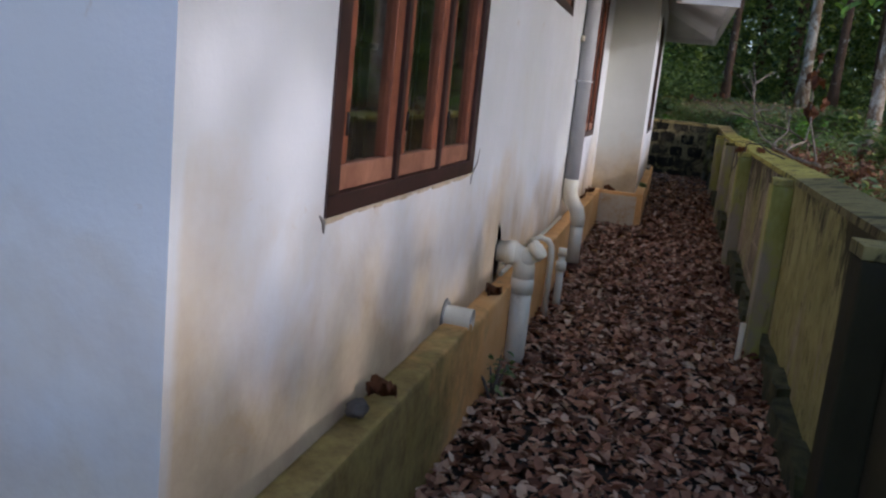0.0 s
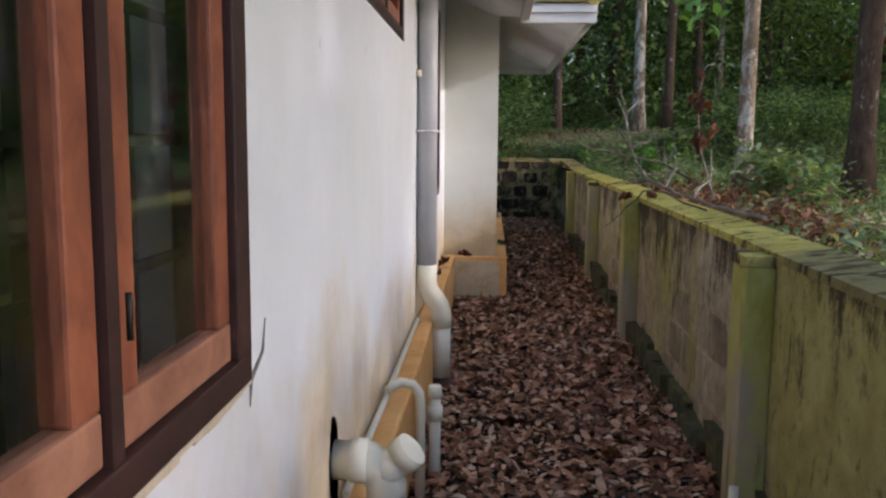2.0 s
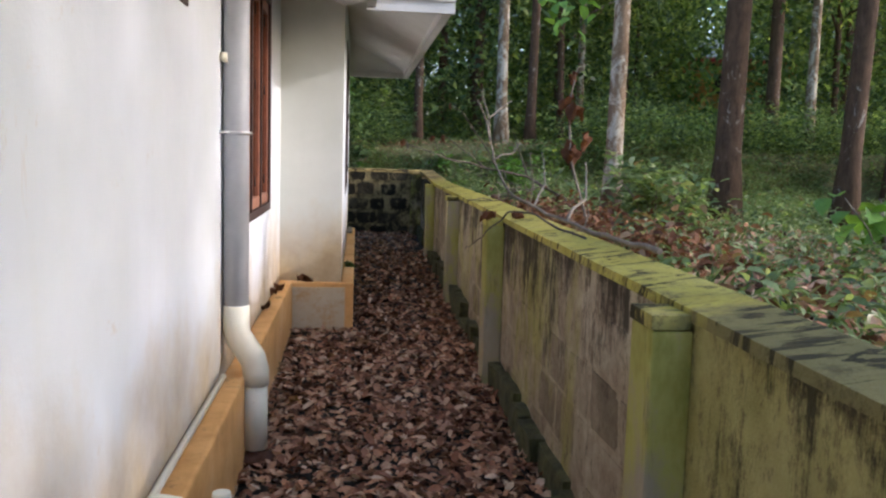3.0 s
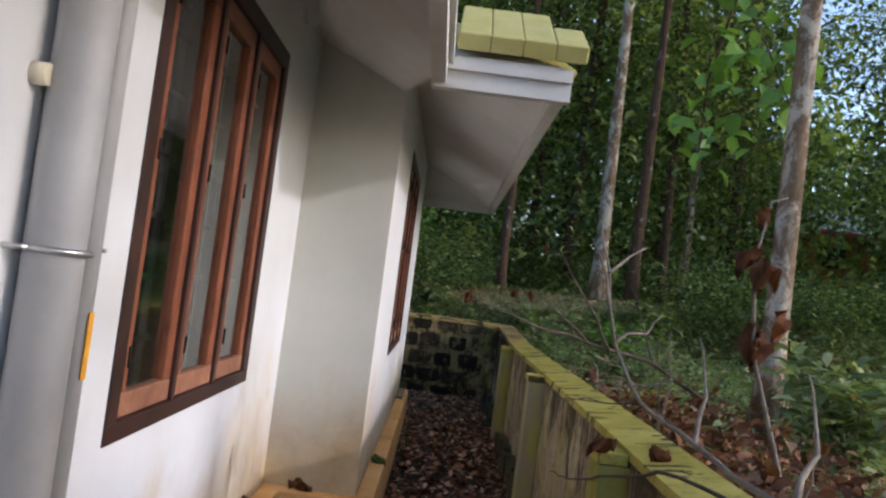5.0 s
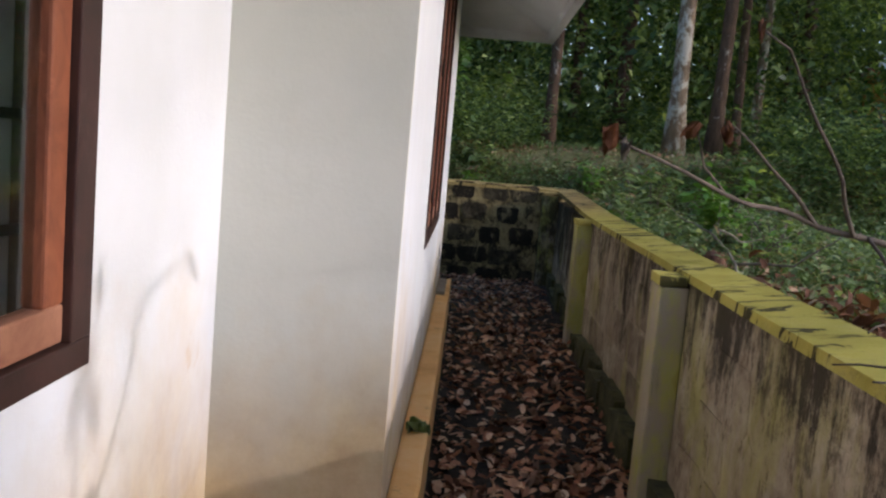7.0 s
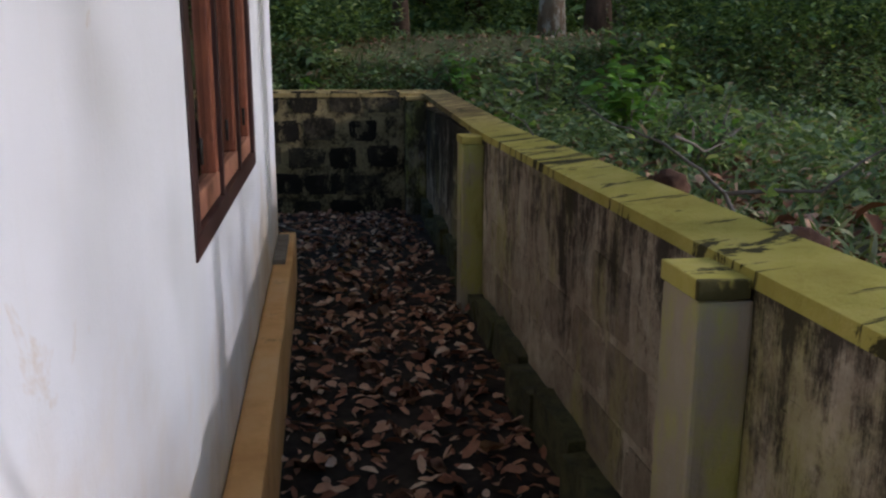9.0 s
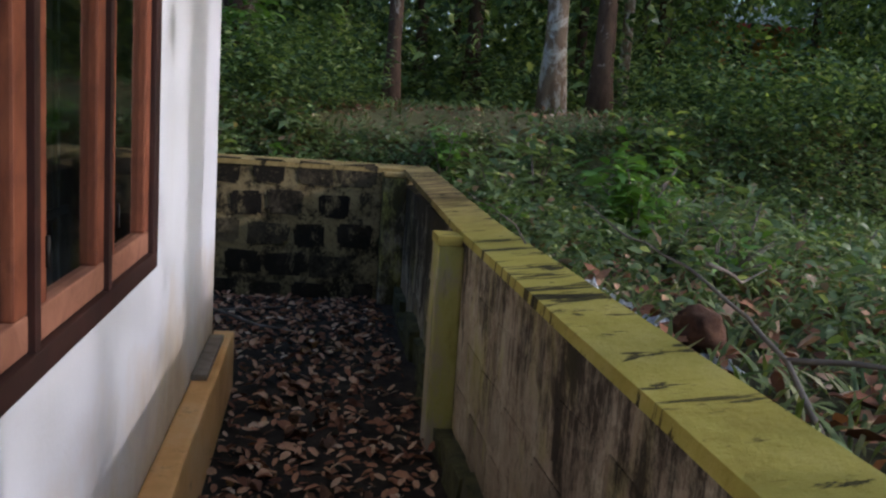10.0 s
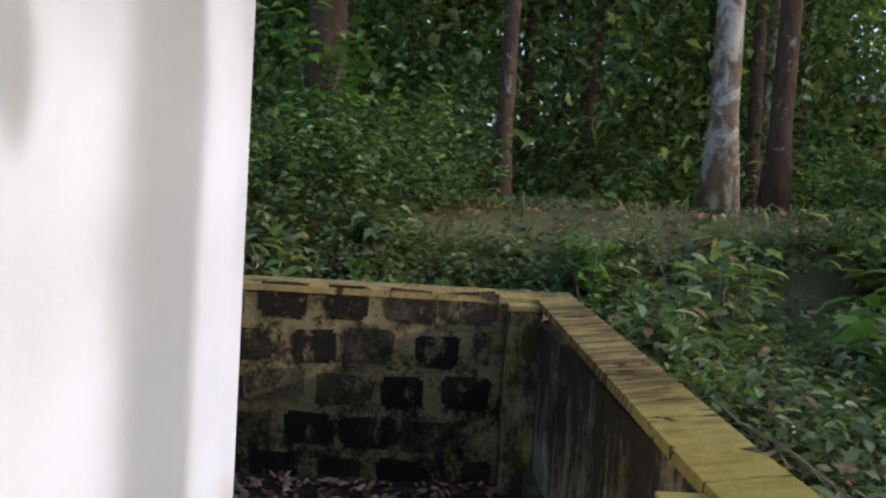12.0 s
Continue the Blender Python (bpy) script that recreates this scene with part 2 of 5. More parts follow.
def make_cap_paint():
    m, nt, b = material("yellow_cap_paint", 0.85, spec=0.2)
    v = coords(nt)
    col = ramp(nt, noise_tex(nt, v, 4, 6, 0.7), (0.3, (0.36, 0.30, 0.055)), (0.48, (0.46, 0.40, 0.08)), (0.7, (0.59, 0.51, 0.15)))
    y = axis(nt, 1)
    far = ramp(nt, maths(nt, "MULTIPLY", maths(nt, "SUBTRACT", y, 14.3), 0.45, True), (0.1, 0.0), (0.8, 0.8))
    col = mix(nt, far, col, ramp(nt, noise_tex(nt, v, 6, 7, 0.8), (0.38, (0.17, 0.105, 0.05)), (0.62, (0.50, 0.345, 0.145))))
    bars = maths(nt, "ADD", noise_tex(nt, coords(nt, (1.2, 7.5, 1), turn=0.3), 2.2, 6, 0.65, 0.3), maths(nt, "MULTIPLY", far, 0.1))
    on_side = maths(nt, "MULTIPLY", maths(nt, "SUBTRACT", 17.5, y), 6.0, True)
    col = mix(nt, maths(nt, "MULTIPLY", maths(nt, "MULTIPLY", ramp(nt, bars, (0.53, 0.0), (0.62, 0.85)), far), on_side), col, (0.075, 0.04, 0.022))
    near = ramp(nt, maths(nt, "MULTIPLY", maths(nt, "ADD", maths(nt, "SUBTRACT", 6.5, y), maths(nt, "SUBTRACT", noise_tex(nt, coords(nt, (1.5, 4, 1)), 2.5, 6, 0.7), 0.5)), 1.6, True), (0.1, 0.0), (0.6, 0.85))
    col = mix(nt, near, col, (0.17, 0.15, 0.07))
    blots = noise_tex(nt, coords(nt, (2.0, 3.4, 2)), 2.4, 6, 0.66, 0.5)
    col = mix(nt, ramp(nt, blots, (0.585, 0.0), (0.62, 0.93)), col, (0.028, 0.024, 0.012))
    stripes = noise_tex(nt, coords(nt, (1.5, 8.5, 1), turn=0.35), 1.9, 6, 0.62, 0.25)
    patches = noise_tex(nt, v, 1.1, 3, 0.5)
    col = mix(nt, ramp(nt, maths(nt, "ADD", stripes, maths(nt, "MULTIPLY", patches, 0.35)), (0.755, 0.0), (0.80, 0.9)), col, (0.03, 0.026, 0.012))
    speck = noise_tex(nt, v, 16, 8, 0.85)
    col = mix(nt, maths(nt, "MULTIPLY", ramp(nt, speck, (0.5, 0.0), (0.62, 0.75)), ramp(nt, maths(nt, "MULTIPLY", maths(nt, "SUBTRACT", 12.0, y), 0.2, True), (0.0, 0.12), (0.8, 1.0))), col, (0.085, 0.068, 0.03))
    paint(nt, b, col)
    relief(nt, b, noise_tex(nt, v, 30, 6, 0.7), 0.6, 0.014)
    return m


def make_wood(name, dark, light, rough=0.45):
    m, nt, b = material(name, rough, spec=0.45)
    v = coords(nt, (14, 3.2, 3.2))
    g = noise_tex(nt, v, 3.0, 6, 0.65, 0.6)
    col = ramp(nt, g, (0.3, dark), (0.7, light))
    worn = noise_tex(nt, coords(nt), 6, 6, 0.75)
    col = mix(nt, ramp(nt, worn, (0.6, 0.0), (0.76, 0.5)), col, tuple(min(1, c * 1.7 + 0.03) for c in light))
    paint(nt, b, col)
    relief(nt, b, g, 0.15, 0.004)
    return m


def make_glass():
    m, nt, b = material("window_glass", 0.03, spec=0.5)
    b.inputs["Base Color"].default_value = (0.9, 0.95, 0.93, 1)
    b.inputs["Transmission Weight"].default_value = 1.0
    b.inputs["IOR"].default_value = 1.5
    return m


def make_plain(name, a, c, scale=6.0, rough=0.5, metal=0.0, bump=0.1, spec=0.4, dirt=(0.12, 0.1, 0.07), dirt_at=0.66, local=False):
    m, nt, b = material(name, rough, metal, spec)
    v = coords(nt, local=local)
    col = ramp(nt, noise_tex(nt, v, scale, 6, 0.7), (0.3, a), (0.7, c))
    col = mix(nt, ramp(nt, noise_tex(nt, v, scale * 2.3, 6, 0.75), (dirt_at, 0.0), (dirt_at + 0.14, 0.7)), col, dirt)
    paint(nt, b, col)
    relief(nt, b, noise_tex(nt, v, scale * 8, 5, 0.7), bump, 0.006)
    return m


def make_soil():
    m, nt, b = material("dark_litter_soil", 0.95, spec=0.15)
    v = coords(nt)
    col = ramp(nt, noise_tex(nt, v, 7, 8, 0.75), (0.3, (0.022, 0.019, 0.016)), (0.55, (0.062, 0.05, 0.039)), (0.75, (0.115, 0.088, 0.064)))
    moss = noise_tex(nt, v, 0.7, 5, 0.7)
    x = axis(nt, 0)
    out = maths(nt, "MULTIPLY", maths(nt, "SUBTRACT", x, 1.4), 0.8, True)
    col = mix(nt, maths(nt, "MULTIPLY", ramp(nt, moss, (0.38, 0.0), (0.6, 0.9)), out), col,
              ramp(nt, noise_tex(nt, v, 14, 6, 0.8), (0.3, (0.09, 0.11, 0.035)), (0.7, (0.21, 0.23, 0.09))))
    # pale trodden grass on the terrace
    y = axis(nt, 1)
    turf = ramp(nt, noise_tex(nt, v, 5, 8, 0.8), (0.3, (0.10, 0.085, 0.045)), (0.5, (0.20, 0.18, 0.075)), (0.7, (0.30, 0.26, 0.13)))
    edge = maths(nt, "ADD", maths(nt, "SUBTRACT", y, 18.7), maths(nt, "MULTIPLY", noise_tex(nt, v, 1.2, 5), 0.6))
    col = mix(nt, maths(nt, "MULTIPLY", edge, 2.0, True), col, turf)
    # unseen ground before the house, made sandy pale to bounce light onto wall_south
    col = mix(nt, maths(nt, "MULTIPLY", maths(nt, "SUBTRACT", 0.0, y), 0.8, True), col, ramp(nt, noise_tex(nt, v, 3, 8, 0.75), (0.3, (0.36, 0.30, 0.24)), (0.7, (0.52, 0.46, 0.38))))
    paint(nt, b, col)
    relief(nt, b, noise_tex(nt, v, 22, 8, 0.8), 0.9, 0.03)
    return m


def make_leaf(name, stops, rough=0.5, trans=0.25, spec=0.4):
    m, nt, b = material(name, rough, spec=spec)
    r = nt.nodes.new("ShaderNodeNewGeometry").outputs["Random Per Island"]
    col = ramp(nt, r, *stops)
    vein = noise_tex(nt, coords(nt), 30, 4, 0.7)
    col = mix(nt, 0.55, col, mix(nt, 1.0, col, ramp(nt, vein, (0.3, 0.55), (0.7, 1.35)), "MULTIPLY"))
    paint(nt, b, col)
    if trans:
        t = nt.nodes.new("ShaderNodeBsdfTranslucent")
        nt.links.new(mix(nt, 1.0, col, (1.3, 1.35, 0.6), "MULTIPLY"), t.inputs["Color"])
        s = add(nt, "ShaderNodeMixShader", Fac=trans)
        nt.links.new(b.outputs[0], s.inputs[1])
        nt.links.new(t.outputs[0], s.inputs[2])
        nt.links.new(s.outputs[0], nt.nodes["Material Output"].inputs["Surface"])
    return m


def make_bark(name, a, c, lichen, lo, hi):
    m, nt, b = material(name, 0.92, spec=0.15)
    v = coords(nt, (1, 1, 0.7), local=True)
    col = ramp(nt, noise_tex(nt, coords(nt, (3, 3, 0.9), local=True), 5, 8, 0.82), (0.3, a), (0.7, c))
    spots = noise_tex(nt, v, 5.5, 7, 0.72, 0.5)
    col = mix(nt, ramp(nt, spots, (lo, 0.0), (hi, 0.95)), col, lichen)
    paint(nt, b, col)
    relief(nt, b, noise_tex(nt, coords(nt, (4, 4, 1), local=True), 9, 7, 0.75), 0.8, 0.02)
    return m


M_WALL = make_wall_paint()
# same paint mixed slightly darker and creamier for the return wall
M_WALL_STEP = make_wall_paint("cream_step_wall_paint", (0.55, 0.55, 0.49), (0.68, 0.67, 0.61))
M_SOFFIT = make_soffit_paint()
M_PLINTH = make_plinth_paint()
M_RENDER = make_boundary_render()
M_BLOCK = make_block()
M_MORTAR = make_mortar()
M_PILLAR = make_pillar_paint()
M_CAP = make_cap_paint()
M_FRAME = make_wood("dark_frame_wood", (0.020, 0.010, 0.008), (0.055, 0.022, 0.017), 0.5)
M_SASH = make_wood("red_brown_sash_wood", (0.135, 0.040, 0.020), (0.29, 0.095, 0.043), 0.5)
M_SASH_WORN = make_wood("worn_pale_sash_wood", (0.19, 0.075, 0.042), (0.36, 0.17, 0.10), 0.6)
M_GLASS = make_glass()
M_IRON = make_plain("black_iron", (0.015, 0.014, 0.013), (0.04, 0.035, 0.03), 30, 0.6, 0.6)
M_BAR = make_plain("painted_grille_iron", (0.015, 0.015, 0.014), (0.04, 0.038, 0.036), 12, 0.5, 0.2)
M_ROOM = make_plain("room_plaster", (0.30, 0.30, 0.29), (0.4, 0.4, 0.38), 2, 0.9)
M_CURTAIN = make_plain("grey_curtain", (0.10, 0.10, 0.098), (0.16, 0.16, 0.155), 5, 0.9)
M_PVC = make_plain("white_pvc", (0.73, 0.66, 0.49), (0.83, 0.78, 0.63), 5, 0.4, dirt=(0.4, 0.3, 0.17), dirt_at=0.6)
M_PVC_GREY = make_plain("grey_painted_pvc", (0.36, 0.36, 0.37), (0.46, 0.46, 0.47), 3, 0.45, dirt=(0.3, 0.27, 0.22))
M_STEEL = make_plain("steel_clamp", (0.5, 0.5, 0.5), (0.65, 0.65, 0.64), 20, 0.35, 0.9)
M_ORANGE = make_plain("orange_mark", (0.8, 0.36, 0.02), (0.9, 0.45, 0.04), 20, 0.6)
M_CEMENT = make_plain("bare_cement", (0.16, 0.15, 0.14), (0.3, 0.285, 0.26), 20, 0.95, bump=0.5)
M_STONE = make_plain("mossy_footing_stone", (0.03, 0.03, 0.014), (0.12, 0.12, 0.045), 7, 0.95, bump=0.8, dirt=(0.018, 0.018, 0.01), dirt_at=0.5)
M_TILE = make_plain("mossy_roof_tile", (0.42, 0.38, 0.10), (0.56, 0.50, 0.2), 4, 0.85, bump=0.4, dirt=(0.25, 0.13, 0.06))
M_SOIL = make_soil()
M_DRY = make_leaf("dry_litter_leaf", ((0.0, (0.12, 0.052, 0.030)), (0.3, (0.32, 0.145, 0.080)), (0.6, (0.48, 0.255, 0.145)), (0.88, (0.61, 0.39, 0.24)), (1.0, (0.70, 0.52, 0.35))), 0.8, 0.0, 0.12)
M_DEAD = make_leaf("dead_hanging_leaf", ((0.0, (0.09, 0.038, 0.021)), (0.55, (0.22, 0.095, 0.048)), (0.9, (0.33, 0.17, 0.09)), (1.0, (0.38, 0.27, 0.18))), 0.7, 0.15, 0.2)
M_WEED = make_leaf("weed_leaf", ((0.0, (0.08, 0.12, 0.05)), (0.45, (0.18, 0.25, 0.10)), (0.82, (0.30, 0.37, 0.17)), (0.93, (0.50, 0.52, 0.32)), (0.95, (0.34, 0.22, 0.12)), (1.0, (0.24, 0.15, 0.09))), 0.38, 0.4)
M_BRIGHT = make_leaf("bright_shrub_leaf", ((0.0, (0.10, 0.21, 0.035)), (1.0, (0.22, 0.38, 0.07))), 0.42, 0.3)
M_TREE_LEAF = make_leaf("tree_leaf", ((0.0, (0.065, 0.105, 0.042)), (0.5, (0.16, 0.23, 0.075)), (0.85, (0.33, 0.40, 0.125)), (1.0, (0.52, 0.56, 0.19))), 0.4, 0.5)
# tree leaf tones darkened to stand in for shade inside undergrowth and canopy
M_SHADE_TONED_LEAF = make_leaf("shade_toned_leaf", ((0.0, (0.034, 0.064, 0.026)), (0.45, (0.10, 0.165, 0.06)), (0.8, (0.23, 0.31, 0.11)), (0.95, (0.38, 0.45, 0.15)), (1.0, (0.45, 0.48, 0.2))), 0.42, 0.35)
M_GRASS = make_leaf("grass_blade", ((0.0, (0.10, 0.15, 0.04)), (0.7, (0.21, 0.27, 0.09)), (1.0, (0.38, 0.35, 0.18))), 0.5, 0.25)
M_BARK_PALE = make_bark("pale_lichen_bark", (0.10, 0.066, 0.042), (0.29, 0.205, 0.13), (0.50, 0.455, 0.375), 0.48, 0.57)
M_BARK_BROWN = make_bark("brown_bark", (0.035, 0.022, 0.015), (0.155, 0.098, 0.064), (0.42, 0.38, 0.32), 0.59, 0.66)
M_TWIG = make_plain("bleached_twig", (0.12, 0.09, 0.065), (0.30, 0.255, 0.2), 9, 0.9, bump=0.4, local=True)
M_TWIG_DARK = make_plain("dark_damp_twig", (0.035, 0.026, 0.02), (0.13, 0.10, 0.075), 9, 0.9, bump=0.4, local=True)
M_PLASTIC = make_plain("white_plastic_sheet", (0.68, 0.70, 0.72), (0.8, 0.8, 0.82), 4, 0.3)


# ---- mesh helpers ----
def box(bm, x0, x1, y0, y1, z0, z1):
    vs = [bm.verts.new(p) for p in ((x0, y0, z0), (x1, y0, z0), (x1, y1, z0), (x0, y1, z0), (x0, y0, z1), (x1, y0, z1), (x1, y1, z1), (x0, y1, z1))]
    for f in ((0, 3, 2, 1), (4, 5, 6, 7), (0, 1, 5, 4), (1, 2, 6, 5), (2, 3, 7, 6), (3, 0, 4, 7)):
        bm.faces.new([vs[i] for i in f])
    return vs


def boxes(*dims, bevel=0.0):
    bm = bmesh.new()
    for d in dims:
        box(bm, *d)
    if bevel:
        bmesh.ops.bevel(bm, geom=bm.edges[:], offset=bevel, segments=2, affect="EDGES", profile=0.6)
    return bm


def sweep(bm, pts, radii, n=10, closed_ends=True):
    """A round tube through pts."""
    pts = [Vector(p) for p in pts]
    radii = radii if isinstance(radii, (list, tuple)) else [radii] * len(pts)
    rings, side = [], None
    for i, p in enumerate(pts):
        d = (pts[min(i + 1, len(pts) - 1)] - pts[max(i - 1, 0)]).normalized()
        if side is None:
            side = d.orthogonal().normalized()
        side = (side - d * side.dot(d)).normalized()
        up = d.cross(side)
        rings.append([bm.verts.new(p + (side * math.cos(a) + up * math.sin(a)) * radii[i]) for a in (2 * math.pi * k / n for k in range(n))])
    for a, b in zip(rings, rings[1:]):
        for k in range(n):
            f = bm.faces.new((a[k], a[(k + 1) % n], b[(k + 1) % n], b[k]))
            f.smooth = True
    if closed_ends:
        bm.faces.new(rings[0][::-1])
        bm.faces.new(rings[-1])
    return bm


def tube(pts, radii, n=12):
    return sweep(bmesh.new(), pts, radii, n)


def base(name, at, label, category, kind="", group=""):
    """An Empty at a thing's base."""
    e = new(name)
    e.location = at
    e.empty_display_size = 0.1
    return tagged(e, label, category, group, kind)


def origin(parent):
    p = Vector((0, 0, 0))
    while parent is not None:
        p += parent.location
        parent = parent.parent
    return p


def part(name, bm, mat, parent, label=""):
    """One mesh under a thing or a part; bm in world coordinates."""
    me = bpy.data.meshes.new(name)
    off = origin(parent)
    bmesh.ops.translate(bm, verts=bm.verts[:], vec=-off)
    bmesh.ops.recalc_face_normals(bm, faces=bm.faces[:])
    bm.to_mesh(me)
    bm.free()
    me.materials.append(mat)
    ob = new(name, me)
    ob.parent = parent
    return tagged(ob, label)


def solid(name, bm, mat, label="", category="", kind="structure", group=""):
    return tagged(part(name, bm, mat, None), label, category, group, kind)


def mesh_np(name, verts, quads, mat, parent=None):
    me = bpy.data.meshes.new(name)
    verts, quads = np.asarray(verts, dtype=np.float32), np.asarray(quads, dtype=np.int32)
    if parent is not None:
        verts = verts - np.array(origin(parent), dtype=np.float32)
    me.vertices.add(len(verts))
    me.vertices.foreach_set("co", verts.ravel())
    me.loops.add(quads.size)
    me.loops.foreach_set("vertex_index", quads.ravel())
    me.polygons.add(len(quads))
    me.polygons.foreach_set("loop_start", np.arange(0, quads.size, 4, dtype=np.int32))
    me.update(calc_edges=True)
    me.validate()
    me.materials.append(mat)
    ob = new(name, me)
    ob.parent = parent
    return ob


def leaf_arrays(pos, yaw, pitch, roll, length, width, fold=0.25, droop=0.15, oval=True):
    """Folded leaf blades: oval ones of seven points and three faces, or plain ones of five points and two."""
    n = len(pos)
    cy, sy, cp, sp = np.cos(yaw), np.sin(yaw), np.cos(pitch), np.sin(pitch)
    d = np.stack([cp * cy, cp * sy, sp], 1)
    s0 = np.stack([-sy, cy, np.zeros(n)], 1)
    n0 = np.cross(d, s0)
    cr, sr = np.cos(roll)[:, None], np.sin(roll)[:, None]
    s = s0 * cr + n0 * sr
    u = np.cross(d, s)
    L, W = np.broadcast_to(length, n)[:, None], np.broadcast_to(width, n)[:, None]
    b = pos
    c = pos + d * L * 0.5
    t = pos + d * L - u * L * droop
    l = pos + d * L * 0.45 + s * W * 0.5 + u * W * fold
    r = pos + d * L * 0.45 - s * W * 0.5 + u * W * fold
    if oval:
        side, lift = s * W * 0.5, u * W * fold
        l1, r1 = pos + d * L * 0.24 + side * 0.8 + lift * 0.7, pos + d * L * 0.24 - side * 0.8 + lift * 0.7
        l2, r2 = pos + d * L * 0.66 + side * 0.86 + lift - u * L * droop * 0.4, pos + d * L * 0.66 - side * 0.86 + lift - u * L * droop * 0.4
        v = np.stack([b, l1, l2, t, r2, r1, c], 1).reshape(-1, 3)
        q = np.array([[0, 6, 2, 1], [0, 5, 4, 6], [6, 4, 3, 2]])[None] + (np.arange(n) * 7)[:, None, None]
        return v, q.reshape(-1, 4)
    v = np.stack([b, l, t, r, c], 1).reshape(-1, 3)
    q = np.array([[0, 4, 2, 1], [0, 3, 2, 4]])[None] + (np.arange(n) * 5)[:, None, None]
    return v, q.reshape(-1, 4)


rng = np.random.default_rng(7)

# ---- plan ----
AX, BX = -0.284, 0.20            # faces of the house's two long walls
Y0, Y1, Y2 = 2.43, 10.90, 15.56  # its south corner, the step out, its far corner
PZ = 1.14                        # top of the plinth
SILL, HEAD = 1.758, 3.20
EAVE_A, EAVE_B = 0.42, 1.00


def wall_x(y):
    return 1.195 + 0.0125 * (y - 6.3)


def path_z(y):
    t = min(max((y - 9.0) / 9.0, 0.0), 1.0)
    return 0.715 + 0.17 * t


def ground_z(x, y):
    if x < 1.35 and y < 17.80:
        return path_z(y) + 0.015 * noise.noise((x * 2, y * 2, 0))
    h = 1.56 - 0.04 * min(max(x - 2.0, 0), 6)
    bank = min(max((y - 18.0 - 0.25 * math.sin(x * 0.9)) / 1.1, 0.0), 1.0)
    bank = bank * bank * (3 - 2 * bank)
    h += bank * (0.78 + 0.04 * min(max(x - 2.0, 0), 6))
    h += 0.012 * max(y - 20, 0) + 0.05 * max(math.hypot(x, y - 10) - 32, 0) * (1 if math.hypot(x, y - 10) < 90 else 0)
    if math.hypot(x, y - 10) >= 90:
        h += 0.05 * 58
    return h + 0.07 * noise.noise((x * 0.7, y * 0.7, 3.1)) + 0.02 * noise.noise((x * 3, y * 3, 1.7))


# ---- ground: one sheet ----
def make_ground():
    xs = [-150, -90, -50, -30, -18, -10, -6] + [-4 + 0.5 * i for i in range(10)] + [0.9, 1.1, 1.342, 1.36] + [1.5 + 0.25 * i for i in range(42)] + [12.5 + 1.2 * i for i in range(14)] + [34, 42, 52, 65, 90, 120, 150]
    ys = [-140, -80, -45, -25, -14, -8] + [-5 + 0.5 * i for i in range(45)] + [17.78, 17.82] + [18 + 0.25 * i for i in range(32)] + [26.5 + 1.2 * i for i in range(14)] + [46, 54, 64, 78, 95, 120, 160]
    verts = [(x, y, ground_z(x, y)) for y in ys for x in xs]
    w = len(xs)
    quads = [(j * w + i, j * w + i + 1, (j + 1) * w + i + 1, (j + 1) * w + i) for j in range(len(ys) - 1) for i in range(w - 1)]
    g = mesh_np("ground", verts, quads, M_SOIL)
    g.data.polygons.foreach_set("use_smooth", [True] * len(quads))
    tagged(g, "dark leaf-littered soil with mossy grass beyond the boundary wall", "ground", kind="structure")


make_ground()


# ---- house shell ----
def wall_cells(bm, fixed, lo, hi, along, ups, holes, axis_x=True):
    """A slab between fixed[0] and fixed[1], from lo to hi, with rectangular holes (a0, a1, z0, z1)."""
    cuts_a = sorted({lo, hi, *[h[0] for h in holes], *[h[1] for h in holes]})
    cuts_z = sorted({ups[0], ups[1], *[h[2] for h in holes], *[h[3] for h in holes]})
    for a0, a1 in zip(cuts_a, cuts_a[1:]):
        run = None
        for z0, z1 in zip(cuts_z, cuts_z[1:]):
            inside = any(h[0] <= a0 and a1 <= h[1] and h[2] <= z0 and z1 <= h[3] for h in holes)
            if inside:
                if run:
                    box(bm, *fixed, a0, a1, *run)
                run = None
            else:
                run = (run[0], z1) if run else (z0, z1)
        if run:
            box(bm, *fixed, a0, a1, *run)
    bmesh.ops.remove_doubles(bm, verts=bm.verts[:], dist=1e-5)


W1, W2, W3, VENT = (3.08, 4.63, SILL, HEAD), (8.58, 10.13, SILL, HEAD), (12.31, 14.00, SILL, HEAD), (6.05, 7.27, 2.655, 3.15)
bm = bmesh.new()
wall_cells(bm, (AX - 0.2, AX), Y0, Y1, None, (0.5, 3.62), (W1, W2, VENT))
solid("wall_east", bm, M_WALL, "white painted plaster house wall with rusty damp stains", "wall")
bm = bmesh.new()
wall_cells(bm, (BX - 0.2, BX), Y1 + 0.028, Y2, None, (0.5, 3.62), (W3,))
solid("wall_east_projecting", bm, M_WALL, "white painted plaster wall of the projecting room", "wall")
solid("wall_step", boxes((AX - 0.2, BX, Y1, Y1 + 0.028, 0.5, 3.62)), M_WALL_STEP, "pale grey-white plaster return wall of the projecting room", "wall")
solid("wall_south", boxes((-6.0, AX - 0.2, Y0, Y0 + 0.2, 0.5, 3.62)), M_WALL, "bluish white plaster end wall of the house", "wall")
solid("wall_north", boxes((-6.0, BX - 0.2, Y2 - 0.2, Y2, 0.5, 3.62)), M_WALL, "white plaster far end wall of the house", "wall")
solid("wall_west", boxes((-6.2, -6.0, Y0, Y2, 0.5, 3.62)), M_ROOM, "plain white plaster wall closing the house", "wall")
